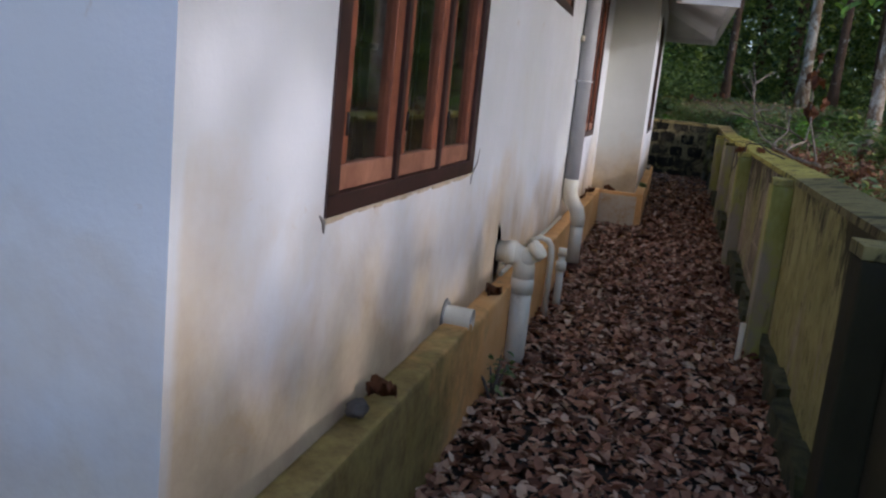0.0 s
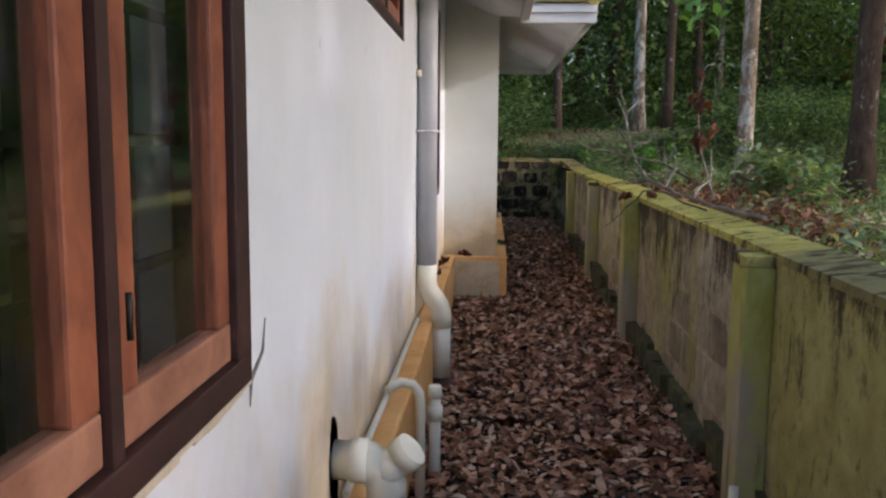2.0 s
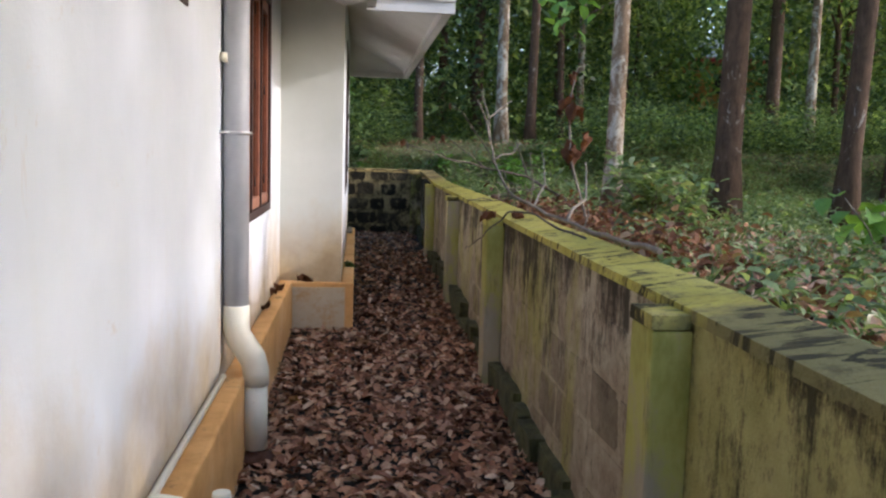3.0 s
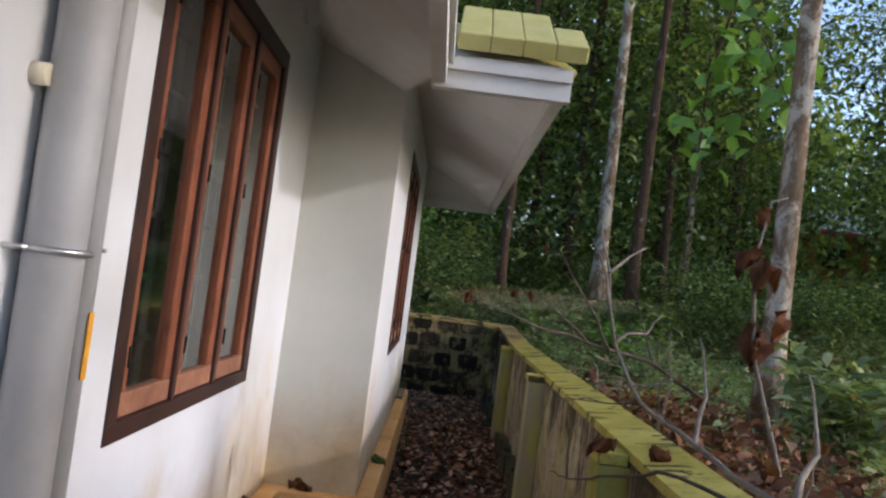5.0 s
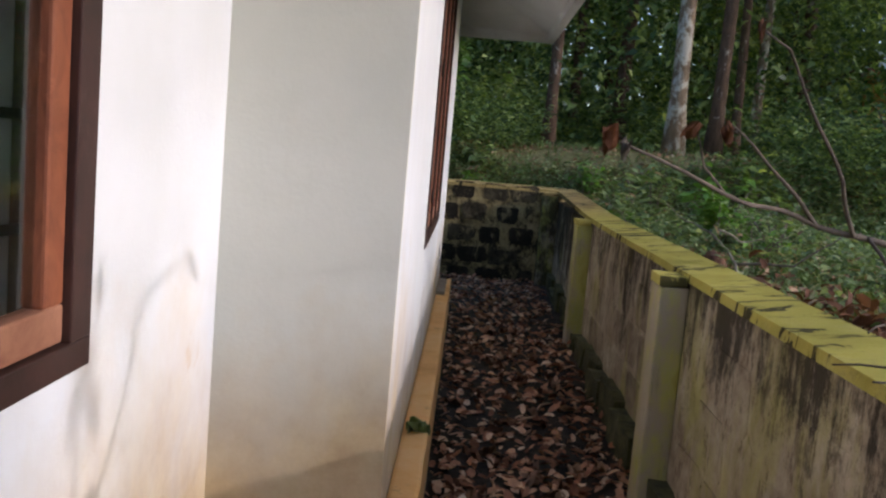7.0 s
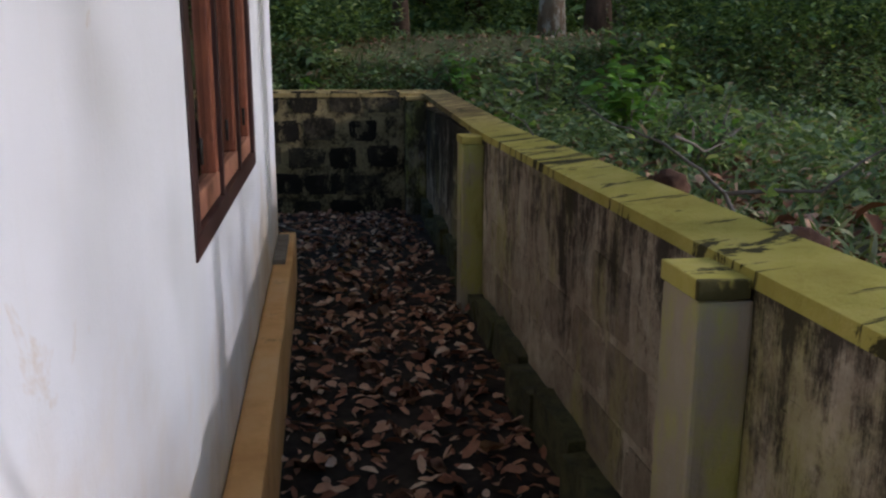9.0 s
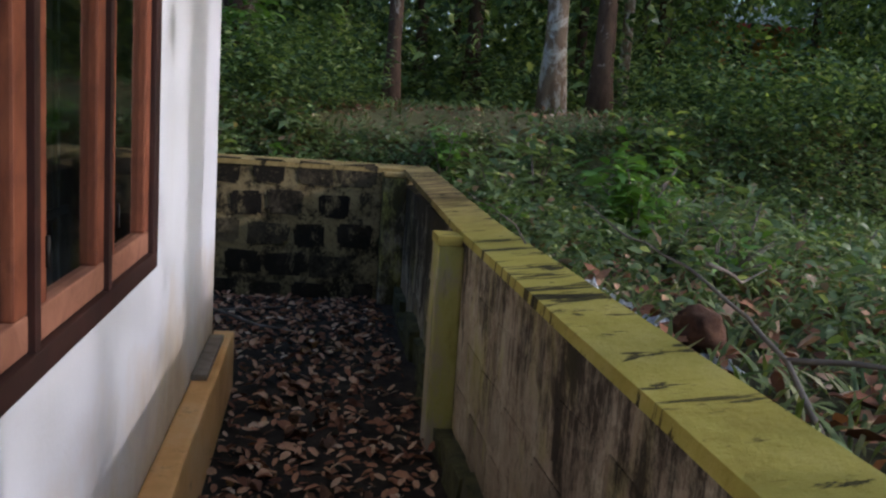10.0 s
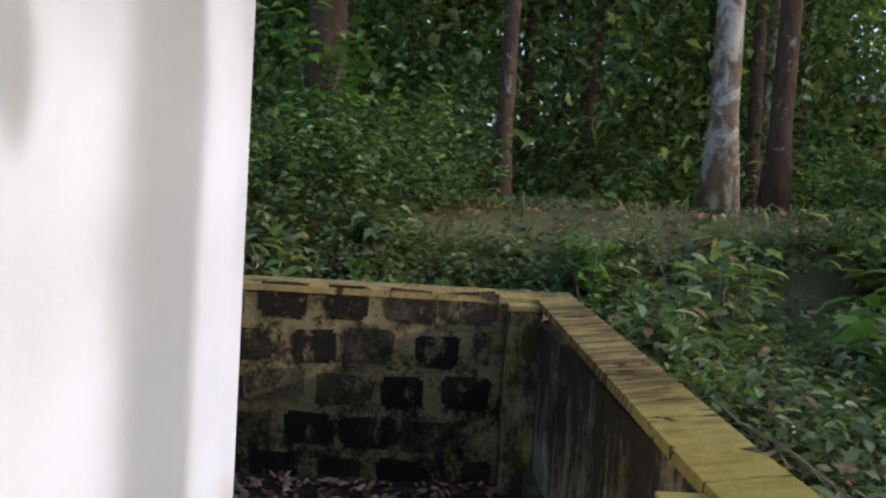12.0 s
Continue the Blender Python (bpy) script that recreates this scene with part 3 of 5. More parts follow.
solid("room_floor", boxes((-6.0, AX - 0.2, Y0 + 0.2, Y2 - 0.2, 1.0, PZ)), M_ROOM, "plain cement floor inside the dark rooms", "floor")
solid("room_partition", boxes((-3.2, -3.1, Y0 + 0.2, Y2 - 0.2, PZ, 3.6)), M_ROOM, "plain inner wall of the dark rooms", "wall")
solid("ceiling", boxes((-6.2, BX - 0.2, Y0, Y2, 3.622, 3.72)), M_SOFFIT, "plain plaster ceiling slab", "ceiling")

# plinth, 0.1 m proud, with worn uneven arrises
def worn_ledge(d, seed):
    bm = boxes(d)
    x0, x1, y0, y1, z0, z1 = d
    along = 0 if x1 - x0 > y1 - y0 else 1
    n = max(2, int(max(x1 - x0, y1 - y0) / 0.12))
    long_edges = [e for e in bm.edges if abs((e.verts[0].co - e.verts[1].co)[along]) > 0.5 * max(x1 - x0, y1 - y0)]
    bmesh.ops.subdivide_edges(bm, edges=long_edges, cuts=n, use_grid_fill=True)
    top = [e for e in bm.edges if all(v.co.z > z1 - 1e-4 for v in e.verts) and len(e.link_faces) == 2 and abs(e.link_faces[0].normal.dot(e.link_faces[1].normal)) < 0.5]
    bmesh.ops.bevel(bm, geom=top, offset=0.014, segments=2, affect="EDGES", profile=0.6)
    for v in bm.verts:
        if v.co.z > z1 - 0.05:
            v.co.z += 0.006 * noise.noise(v.co * 5 + Vector((seed, 0, 0))) + 0.003 * noise.noise(v.co * 23)
            side = 1 - along
            v.co[side] += 0.005 * noise.noise(v.co * 6 + Vector((0, seed, 3))) if v.co[side] > (d[2 * side] + d[2 * side + 1]) / 2 else 0
    return bm


for i, (nm, d) in enumerate((("plinth_mossy", (AX + 0.002, AX + 0.115, Y0 - 0.1, 4.44, 0.5, PZ + 0.035)),
                             ("plinth", (AX + 0.002, AX + 0.105, 4.442, Y1 - 0.1, 0.5, PZ)),
                             ("plinth_return", (AX + 0.002, BX + 0.1, Y1 - 0.1, Y1 - 0.002, 0.5, PZ)),
                             ("plinth_projecting", (BX + 0.002, BX + 0.1, Y1 - 0.002, Y2 + 0.06, 0.5, PZ)),
                             ("plinth_south", (-6.0, AX + 0.002, Y0 - 0.1, Y0 - 0.002, 0.5, PZ + 0.02)))):
    solid(nm, worn_ledge(d, i * 7.3), M_PLINTH, "orange-ochre painted plinth ledge with dirt and moss", "plinth")
# pale cement coat on the face of the return, its right end left ochre
solid("plinth_return_coat", boxes((AX + 0.11, BX + 0.035, Y1 - 0.106, Y1 - 0.098, 0.5, PZ - 0.035), bevel=0.003), make_plain("pale_stained_cement", (0.58, 0.43, 0.23), (0.68, 0.58, 0.40), 2.5, 0.85, bump=0.3, dirt=(0.55, 0.30, 0.10), dirt_at=0.5), "pale stained cement coat on the return plinth", "plinth")


# ---- hipped concrete eaves ----
def slab(bm, ring, down):
    """A prism from a ring of points, thickened straight up."""
    lo = [bm.verts.new(p) for p in ring]
    hi = [bm.verts.new((p[0], p[1], p[2] + down)) for p in ring]
    bm.faces.new(lo[::-1])
    bm.faces.new(hi)
    n = len(ring)
    for i in range(n):
        bm.faces.new((lo[i], lo[(i + 1) % n], hi[(i + 1) % n], hi[i]))


SL = 0.47
EZ = 3.13                          # underside of the eave's lip
by0 = 10.0                          # where the projecting eave begins
bm = bmesh.new()
slab(bm, [(EAVE_A - 0.02, 1.70, EZ + 0.05), (EAVE_A - 0.02, by0 - 0.01, EZ + 0.05), (BX - 0.01, 10.899, EZ + 0.05 + SL * (EAVE_A - 0.01 - BX)), (-5.0, 10.9, EZ + 0.05 + SL * 5.4), (-5.0, 1.70, EZ + 0.05 + SL * 5.4)], 0.1)
solid("eave_soffit", bm, M_SOFFIT, "sloping white concrete eave slab over the long wall", "eave")
bx1, bn1, by1 = EAVE_B - 0.02, EAVE_B - 0.09, 16.2   # the lip runs slightly askew, out and up towards its far end
rz, rzf = EZ + 0.03, EZ + 0.115
bm = bmesh.new()
mid0, mid1 = (by0 + by1) / 2 - 0.2, (by0 + by1) / 2 + 0.2
rx = bx1 - (mid0 - by0)
rt = rz + SL * (mid0 - by0)
slab(bm, [(bn1, by0, rz), (bx1, by1, rzf), (rx, mid1, rt), (rx, mid0, rt)], 0.1)
slab(bm, [(EAVE_A + 0.04, by0, rz), (bn1, by0, rz), (rx, mid0, rt), (rx - 0.5, mid0, rt)], 0.1)
slab(bm, [(bx1, by1, rzf), (-5.0, by1, rzf), (-5.0, mid1, rt), (rx, mid1, rt)], 0.1)
bmesh.ops.remove_doubles(bm, verts=bm.verts[:], dist=1e-4)
solid("eave_soffit_projecting", bm, M_SOFFIT, "sloping white concrete hipped eave over the projecting room", "eave")


def fascia(name, a, b, out, z, ze=None):
    """A two-step moulded board along the eave from a to b; out: the unit way outwards."""
    bm = bmesh.new()
    for lift, h, proud in ((0.0, 0.075, 0.0), (0.077, 0.055, 0.022)):
        p = [Vector((*a, 0)), Vector((*b, 0))]
        o = Vector((*out, 0))
        ring = [p[0] - o * 0.06, p[1] - o * 0.06, p[1] + o * proud, p[0] + o * proud]
        ends = (z, z if ze is None else ze)
        slab(bm, [(q.x, q.y, ends[k] + lift) for q, k in zip(ring, (0, 1, 1, 0))], h)
    return solid(name, bm, M_SOFFIT, "white moulded concrete fascia of the eave", "fascia")


fascia("fascia", (EAVE_A, 1.70), (EAVE_A, by0 - 0.02), (1, 0), EZ)
fascia("fascia_return", (EAVE_A - 0.06, by0 - 0.02), (bn1 + 0.04, by0 - 0.02), (0, -1), EZ - 0.02)
fascia("fascia_projecting", (bn1 + 0.02, by0 - 0.018), (EAVE_B, by1 + 0.02), (1, 0), EZ - 0.022, EZ + 0.063)
fascia("fascia_end", (-5.0, by1 + 0.0), (EAVE_B - 0.06, by1 + 0.0), (0, 1), EZ + 0.061)


# ---- roof tiles: mossy courses on the visible slopes ----
def tile_mesh(w, l, thick):
    bm = bmesh.new()
    box(bm, -w / 2 + 0.001, w / 2 - 0.001, 0, l, 0, thick)
    bmesh.ops.bevel(bm, geom=[e for e in bm.edges], offset=0.005, segments=1, affect="EDGES")
    me = bpy.data.meshes.new("roof_tile")
    bm.to_mesh(me)
    bm.free()
    me.materials.append(M_TILE)
    return me


def lay_tiles(name, start, along, up, count, courses, label, pitch=0.24, step=0.26, open_end=False, thick=0.05):
    roof = base(name, start, label, "roof", "structure")
    me = tile_mesh(pitch, 0.33, thick)
    along, up = Vector(along), Vector(up).normalized()
    nrm = along.cross(up).normalized()
    rot = Matrix((along, up, nrm)).transposed().to_4x4()
    for c in range(courses):
        for i in range(count):
            if (count - i - 0.5) * pitch < c * step * 0.9 - 0.04 and not open_end:   # the hip cuts the courses
                continue
            t = new("roof_tile", me)
            t.parent = roof
            t.matrix_basis = Matrix.Translation(along * (pitch * (i + 0.5)) + up * (step * c) + nrm * (0.02 + 0.012 * (c % 2) + 0.006 * c)) @ rot @ Matrix.Rotation(radians(4), 4, "X")
    return roof


rf = rz + 0.155
bm = bmesh.new()
slab(bm, [(bn1 - 0.05, by0 + 0.05, rf), (bx1 - 0.05, by1 - 0.05, rf + 0.085), (rx, mid1, rt + 0.14), (rx, mid0, rt + 0.14)], 0.03)
slab(bm, [(EAVE_A + 0.06, by0 + 0.05, rf), (bn1 - 0.05, by0 + 0.05, rf), (rx, mid0, rt + 0.14), (rx - 0.5, mid0, rt + 0.14)], 0.03)
bmesh.ops.remove_doubles(bm, verts=bm.verts[:], dist=1e-4)
solid("roof_surface", bm, M_TILE, "mossy yellow-green hipped roof surface behind the eave tiles", "roof")
up_s = (0, 1, SL)
lay_tiles("roof_tiles_return", (EAVE_A + 0.03, by0 - 0.06, EZ + 0.115), (1, 0, 0), up_s, 4, 2, "mossy yellow-green roof tiles on the return eave", 0.137, thick=0.075)
lay_tiles("roof_tiles_projecting", (bn1 + 0.055, by0 + 0.2, EZ + 0.115), Vector((0.011, 1, 0.0137)).normalized(), (-1, 0, SL), 25, 1, "mossy roof tiles along the projecting eave", open_end=True)


# ---- windows ----
def make_window(name, y0, y1, z0, z1, x, sashes, label, bars=True, curtain=False):
    w = base(name, (x, (y0 + y1) / 2, z0), label, "window", "structure")
    f = 0.075
    d0, d1 = x - 0.11, x + 0.006
    fb = 0.052
    frame_bm = boxes((d0, d1, y0, y1, z0, z0 + fb), (d0, d1, y0, y1, z1 - f, z1), (d0, d1, y0, y0 + f, z0 + fb, z1 - f), (d0, d1, y1 - f, y1, z0 + fb, z1 - f), bevel=0.004)
    pitch = (y1 - y0 - 2 * f + 0.032) / sashes
    for k in range(1, sashes):
        ym = y0 + f + pitch * k - 0.032
        box(frame_bm, d0, d1 - 0.004, ym, ym + 0.032, z0 + fb, z1 - f)
    part("window_frame", frame_bm, M_FRAME, w, "dark brown hardwood frame")
    for k in range(sashes):
        a = y0 + f + pitch * k + 0.003
        b = a + pitch - 0.038
        lo, hi = z0 + fb + 0.003, z1 - f - 0.003
        st, rb, rt_ = 0.066, 0.066, 0.07
        s0, s1 = x - 0.05, x - 0.008
        bm = boxes((s0, s1, a, b, hi - rt_, hi), (s0, s1, a, a + st, lo + rb, hi - rt_), (s0, s1, b - st, b, lo + rb, hi - rt_), bevel=0.006)
        sash = part("sash", bm, M_SASH, w, "red-brown varnished wooden casement sash")
        part("bottom_rail", boxes((s0, s1 + 0.001, a, b, lo, lo + rb), bevel=0.006), M_SASH_WORN, sash, "paler worn bottom rail")
        part("pane", boxes((x - 0.032, x - 0.027, a + st - 0.004, b - st + 0.004, lo + rb - 0.004, hi - rt_ + 0.004)), M_GLASS, sash, "clear dark-looking glass")
        for hz in (lo + 0.17, lo + (hi - lo) * 0.55, hi - 0.17):
            h = tube([(x + 0.014, a - 0.004, hz - 0.028), (x + 0.014, a - 0.004, hz + 0.028)], 0.0045, 8)
            part("hinge", h, M_IRON, sash, "black iron hinge")
    if bars:
        n = 8 * sashes // 3
        for i in range(1, 7):
            zz = z0 + fb + (z1 - z0 - fb - f) * i / 7
            part("grille_bar", boxes((x - 0.098, x - 0.09, y0 + f, y1 - f, zz - 0.009, zz + 0.009)), M_BAR, w)
        for i in range(1, n):
            yy = y0 + f + (y1 - y0 - 2 * f) * i / n
            part("grille_rod", tube([(x - 0.104, yy, z0 + fb), (x - 0.104, yy, z1 - f)], 0.006, 6), M_BAR, w)
    if curtain:
        bm = bmesh.new()
        n = 60
        ring = [(x - 0.30 + 0.018 * math.sin(i * 1.7) + 0.008 * math.sin(i * 0.61), y0 + (y1 - y0) * i / n) for i in range(n + 1)]
        for (xa, ya), (xb, yb) in zip(ring, ring[1:]):
            fr = bm.faces.new([bm.verts.new(p) for p in ((xa, ya, z0 - 0.1), (xb, yb, z0 - 0.1), (xb, yb, z1), (xa, ya, z1))])
        bmesh.ops.remove_doubles(bm, verts=bm.verts[:], dist=1e-4)
        c = part("curtain", bm, M_CURTAIN, None)
        tagged(c, "pale grey curtain hanging behind the window glass", "curtain")
        md = c.modifiers.new("cloth", "SOLIDIFY")
        md.thickness = 0.004
    return w


make_window("window_1", *W1, AX, 3, "three-casement dark wood window with rough cut plaster edge")
make_window("window_2", *W2, AX, 3, "three-casement red-brown wood window, sunlit, curtain behind", curtain=True)
make_window("window_3", *W3, BX, 3, "three-casement wood window of the projecting room")
make_window("window_4", *VENT, AX, 2, "small high dark wood ventilator window", bars=False)


# raw plaster edge and trowel cuts round the first window
def plaster_lip(y0, y1, z0, x):
    bm = bmesh.new()
    n = 26
    for i in range(n):
        a, b = y0 + (y1 - y0) * i / n, y0 + (y1 - y0) * (i + 1) / n
        h = 0.005 + 0.012 * random.random()
        box(bm, x + 0.001, x + 0.005, a, b, z0 - h, z0 - 0.001)
    solid("trim_plaster_edge", bm, make_plain("raw_buff_plaster", (0.42, 0.33, 0.22), (0.6, 0.5, 0.36), 12, 0.95, bump=0.5), "rough buff plaster lip under the window frame", "trim")


plaster_lip(W1[0], W1[1], SILL, AX)
solid("trim_plaster_cut", tube([(AX + 0.003, 4.62, 1.71), (AX + 0.003, 4.63, 1.757), (AX + 0.003, 4.71, 1.79), (AX + 0.003, 4.73, 1.85)], [0.001, 0.004, 0.003, 0.001], 6), M_CEMENT, "dark trowel cut in the plaster at the window corner", "trim")
solid("trim_plaster_chip", tube([(AX + 0.003, 3.08, 1.723), (AX + 0.003, 3.075, 1.75), (AX + 0.003, 3.05, 1.768)], [0.002, 0.006, 0.002], 6), M_CEMENT, "dark chip in the plaster at the window corner", "trim")


# ---- boundary wall ----
PY = [-1.75, 1.05, 3.87, 6.375, 9.45, 12.06, 14.93]


def boundary():
    y0, y1 = -5.0, 17.68
    bm = bmesh.new()
    ring = [(wall_x(y0), y0, 0.4), (wall_x(y1), y1, 0.4), (wall_x(y1) + 0.17, y1 + 0.18, 0.4), (wall_x(y0) + 0.17, y0, 0.4)]
    slab(bm, ring, 1.36)
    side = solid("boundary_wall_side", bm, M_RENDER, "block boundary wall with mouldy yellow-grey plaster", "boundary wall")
    bm = bmesh.new()
    slab(bm, [(-7.0, y1, 0.4), (wall_x(y1), y1, 0.4), (wall_x(y1) + 0.16, y1 + 0.175, 0.4), (-7.0, y1 + 0.175, 0.4)], 1.36 + 0.08)
    back = solid("boundary_wall_back", bm, M_MORTAR, "blackened block boundary wall closing the yard", "boundary wall")
    # sloped coping, rising a little towards the corner
    bm = bmesh.new()
    n = 46
    prev = None
    for i in range(n + 1):
        y = y0 + (y1 - y0) * i / n
        x = wall_x(y) - 0.012 + 0.006 * noise.noise((y * 2.1, 0, 0))
        z = 1.76 + (0.085 * max(0, (y - 15.0) / 2.7))
        w = 0.195 if i < n else 0.2
        e = 0.006 * noise.noise((y * 3.3, 4, 0))
        yy = y if i < n else y1 + 0.0
        yo = y if i < n else y1 + 0.19
        ring = [bm.verts.new(p) for p in ((x, yy, z), (x + 0.003, yy, z + 0.032 + e), (x + w, yo, z + 0.055 + e), (x + w, yo, z))]
        if prev:
            for k in range(4):
                bm.faces.new((prev[k], prev[(k + 1) % 4], ring[(k + 1) % 4], ring[k]))
        else:
            bm.faces.new(ring)
        prev = ring
    xe = wall_x(y1) - 0.012
    for i in range(1, 16):
        x = xe - i * 0.5
        z = 1.845
        ring = [bm.verts.new(p) for p in ((x, y1 - 0.012, z), (x, y1 - 0.009, z + 0.034 + 0.006 * noise.noise((x * 3, 0, 1))), (x, y1 + 0.19, z + 0.055), (x, y1 + 0.19, z))]
        for k in range(4):
            bm.faces.new((prev[k], prev[(k + 1) % 4], ring[(k + 1) % 4], ring[k]))
        prev = ring
    bm.faces.new(prev[::-1])
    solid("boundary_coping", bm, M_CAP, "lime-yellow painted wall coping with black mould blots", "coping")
    # piers
    for y in PY:
        x = wall_x(y)
        p = base("boundary_pier", (x, y, path_z(y)), "square plastered wall pier, green-yellow with algae", "pier", "structure", "piers of the boundary wall")
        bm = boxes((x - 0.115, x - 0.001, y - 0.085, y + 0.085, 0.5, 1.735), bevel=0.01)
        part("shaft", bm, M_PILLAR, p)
        part("pier_cap", boxes((x - 0.119, x - 0.013, y - 0.089, y + 0.089, 1.737, 1.778), bevel=0.004), M_CAP, p, "bright yellow-green painted pier cap")
    p = base("boundary_pier", (1.2, 17.6, path_z(17.6)), "square plastered corner pier of the yard, dull olive", "pier", "structure", "piers of the boundary wall")
    part("shaft", boxes((wall_x(17.6) - 0.17, wall_x(17.6) - 0.002, 17.52, 17.678, 0.5, 1.82), bevel=0.01), M_PILLAR, p)
    part("pier_cap", boxes((wall_x(17.6) - 0.178, wall_x(17.6) - 0.014, 17.51, 17.664, 1.822, 1.856), bevel=0.006), M_CAP, p, "buff painted pier cap")
    return side, back


side_wall, back_wall = boundary()


# mossy rubble footing along the wall's foot
def footing():
    f = base("footing", (1.1, 9.0, 0.7), "dark mossy rubble footing at the foot of the boundary wall", "footing", "structure")
    y = 4.3
    while y < 17.3:
        l = 0.25 + 0.3 * random.random()
        x = wall_x(y)
        h = path_z(y) + 0.07 + 0.14 * random.random()
        pr = 0.035 + 0.05 * random.random()
        bm = boxes((x - pr, x + 0.02, y, y + l - 0.012, 0.5, h))
        bmesh.ops.subdivide_edges(bm, edges=bm.edges[:], cuts=2, use_grid_fill=True)
        for v in bm.verts:
            v.co += Vector(noise.noise_vector(v.co * 7)) * 0.03
        part("footing_stone", bm, M_STONE, f)
        y += l


footing()


# ---- pipes ----
def soil_pipe():
    y, z = 5.42, 1.30
    x = AX + 0.15
    t = base("soil_pipe", (x, y, 0.72), "white plastic soil pipe with inspection branch, dropping from the wall", "pipe")
    part("wall_socket", tube([(AX - 0.05, y, z), (AX + 0.05, y, z), (AX + 0.052, y, z), (AX + 0.10, y, z)], [0.055, 0.055, 0.062, 0.062], 20), M_PVC, t)
    part("bend", tube([(AX + 0.05, y, z), (x - 0.05, y, z - 0.004), (x - 0.018, y, z - 0.022), (x, y, z - 0.07), (x, y, z - 0.12)], 0.057, 20), M_PVC, t)
    part("branch", tube([(x - 0.03, y - 0.005, z - 0.05), (x + 0.045, y - 0.02, z + 0.02)], 0.046, 20), M_PVC, t)
    part("branch_cap", tube([(x + 0.043, y - 0.02, z + 0.018), (x + 0.075, y - 0.026, z + 0.048)], [0.052, 0.05], 20), M_PVC, t, "round screwed inspection cap")
    part("collar", tube([(x, y, z - 0.12), (x, y, z - 0.20)], 0.059, 20), M_PVC, t)
    part("shaft", tube([(x, y, z - 0.2), (x, y, 0.62)], 0.055, 20), M_PVC, t)
    bm = bmesh.new()
    n = 14
    ring = [bm.verts.new((AX + 0.004, y + (0.062 + 0.015 * random.random()) * math.cos(a), z - 0.02 + (0.13 + 0.03 * random.random()) * math.sin(a))) for a in (2 * math.pi * i / n for i in range(n))]
    bm.faces.new(ring)
    bmesh.ops.solidify(bm, geom=bm.faces[:], thickness=0.004)
    part("cement_patch", bm, M_CEMENT, t, "dark rough cement round the pipe hole")


def stub_pipe():
    y, z = 4.42, 1.19
    t = base("drain_stub", (AX, y, z - 0.05), "short grey-white drain stub sticking out above the plinth", "pipe")
    bm = bmesh.new()
    sweep(bm, [(AX - 0.06, y, z), (AX + 0.115, y, z - 0.004)], 0.052, 20, False)
    sweep(bm, [(AX + 0.115, y, z - 0.004), (AX - 0.06, y, z)], 0.046, 20, False)
    part("socket", bm, M_PVC, t)
    part("end_plug", tube([(AX + 0.095, y, z - 0.004), (AX + 0.101, y, z - 0.004)], 0.047, 20), M_PVC_GREY, t, "grey plug inside the stub")
    part("cement_patch", tube([(AX + 0.001, y, z), (AX + 0.008, y, z)], [0.078, 0.07], 11), M_CEMENT, t, "dark cement ring at the wall")


def waste_pipe():
    y = 6.45
    t = base("waste_pipe", (AX + 0.18, y, 0.72), "thin white plastic waste pipe bent over the plinth", "pipe")
    arc = [(AX + 0.03, y - 0.04, PZ + 0.06), (AX + 0.08, y, PZ + 0.085), (AX + 0.13, y, PZ + 0.075), (AX + 0.155, y, PZ + 0.04), (AX + 0.16, y, PZ - 0.02), (AX + 0.16, y, 0.65)]
    part("bend", tube(arc, 0.02, 12), M_PVC, t)
    v = base("valve_pipe", (AX + 0.2, y + 0.28, 0.72), "short white plastic valve pipe standing in the leaves", "pipe")
    part("shaft", tube([(AX + 0.2, y + 0.28, 0.65), (AX + 0.2, y + 0.28, PZ - 0.06)], 0.026, 14), M_PVC, v)
    part("collar", tube([(AX + 0.2, y + 0.28, PZ - 0.16), (AX + 0.2, y + 0.28, PZ - 0.1)], 0.036, 14), M_PVC, v)
    part("valve_cap", tube([(AX + 0.2, y + 0.28, PZ - 0.06), (AX + 0.2, y + 0.28, PZ - 0.01)], [0.034, 0.028], 14), M_PVC, v)
    r = base("service_pipe", (AX + 0.02, 6.6, PZ), "thin whitish service pipe along the foot of the wall", "pipe")
    part("run", tube([(AX + 0.02, 5.5, PZ + 0.022), (AX + 0.02, 7.95, PZ + 0.022)], 0.013, 10), M_PVC, r)


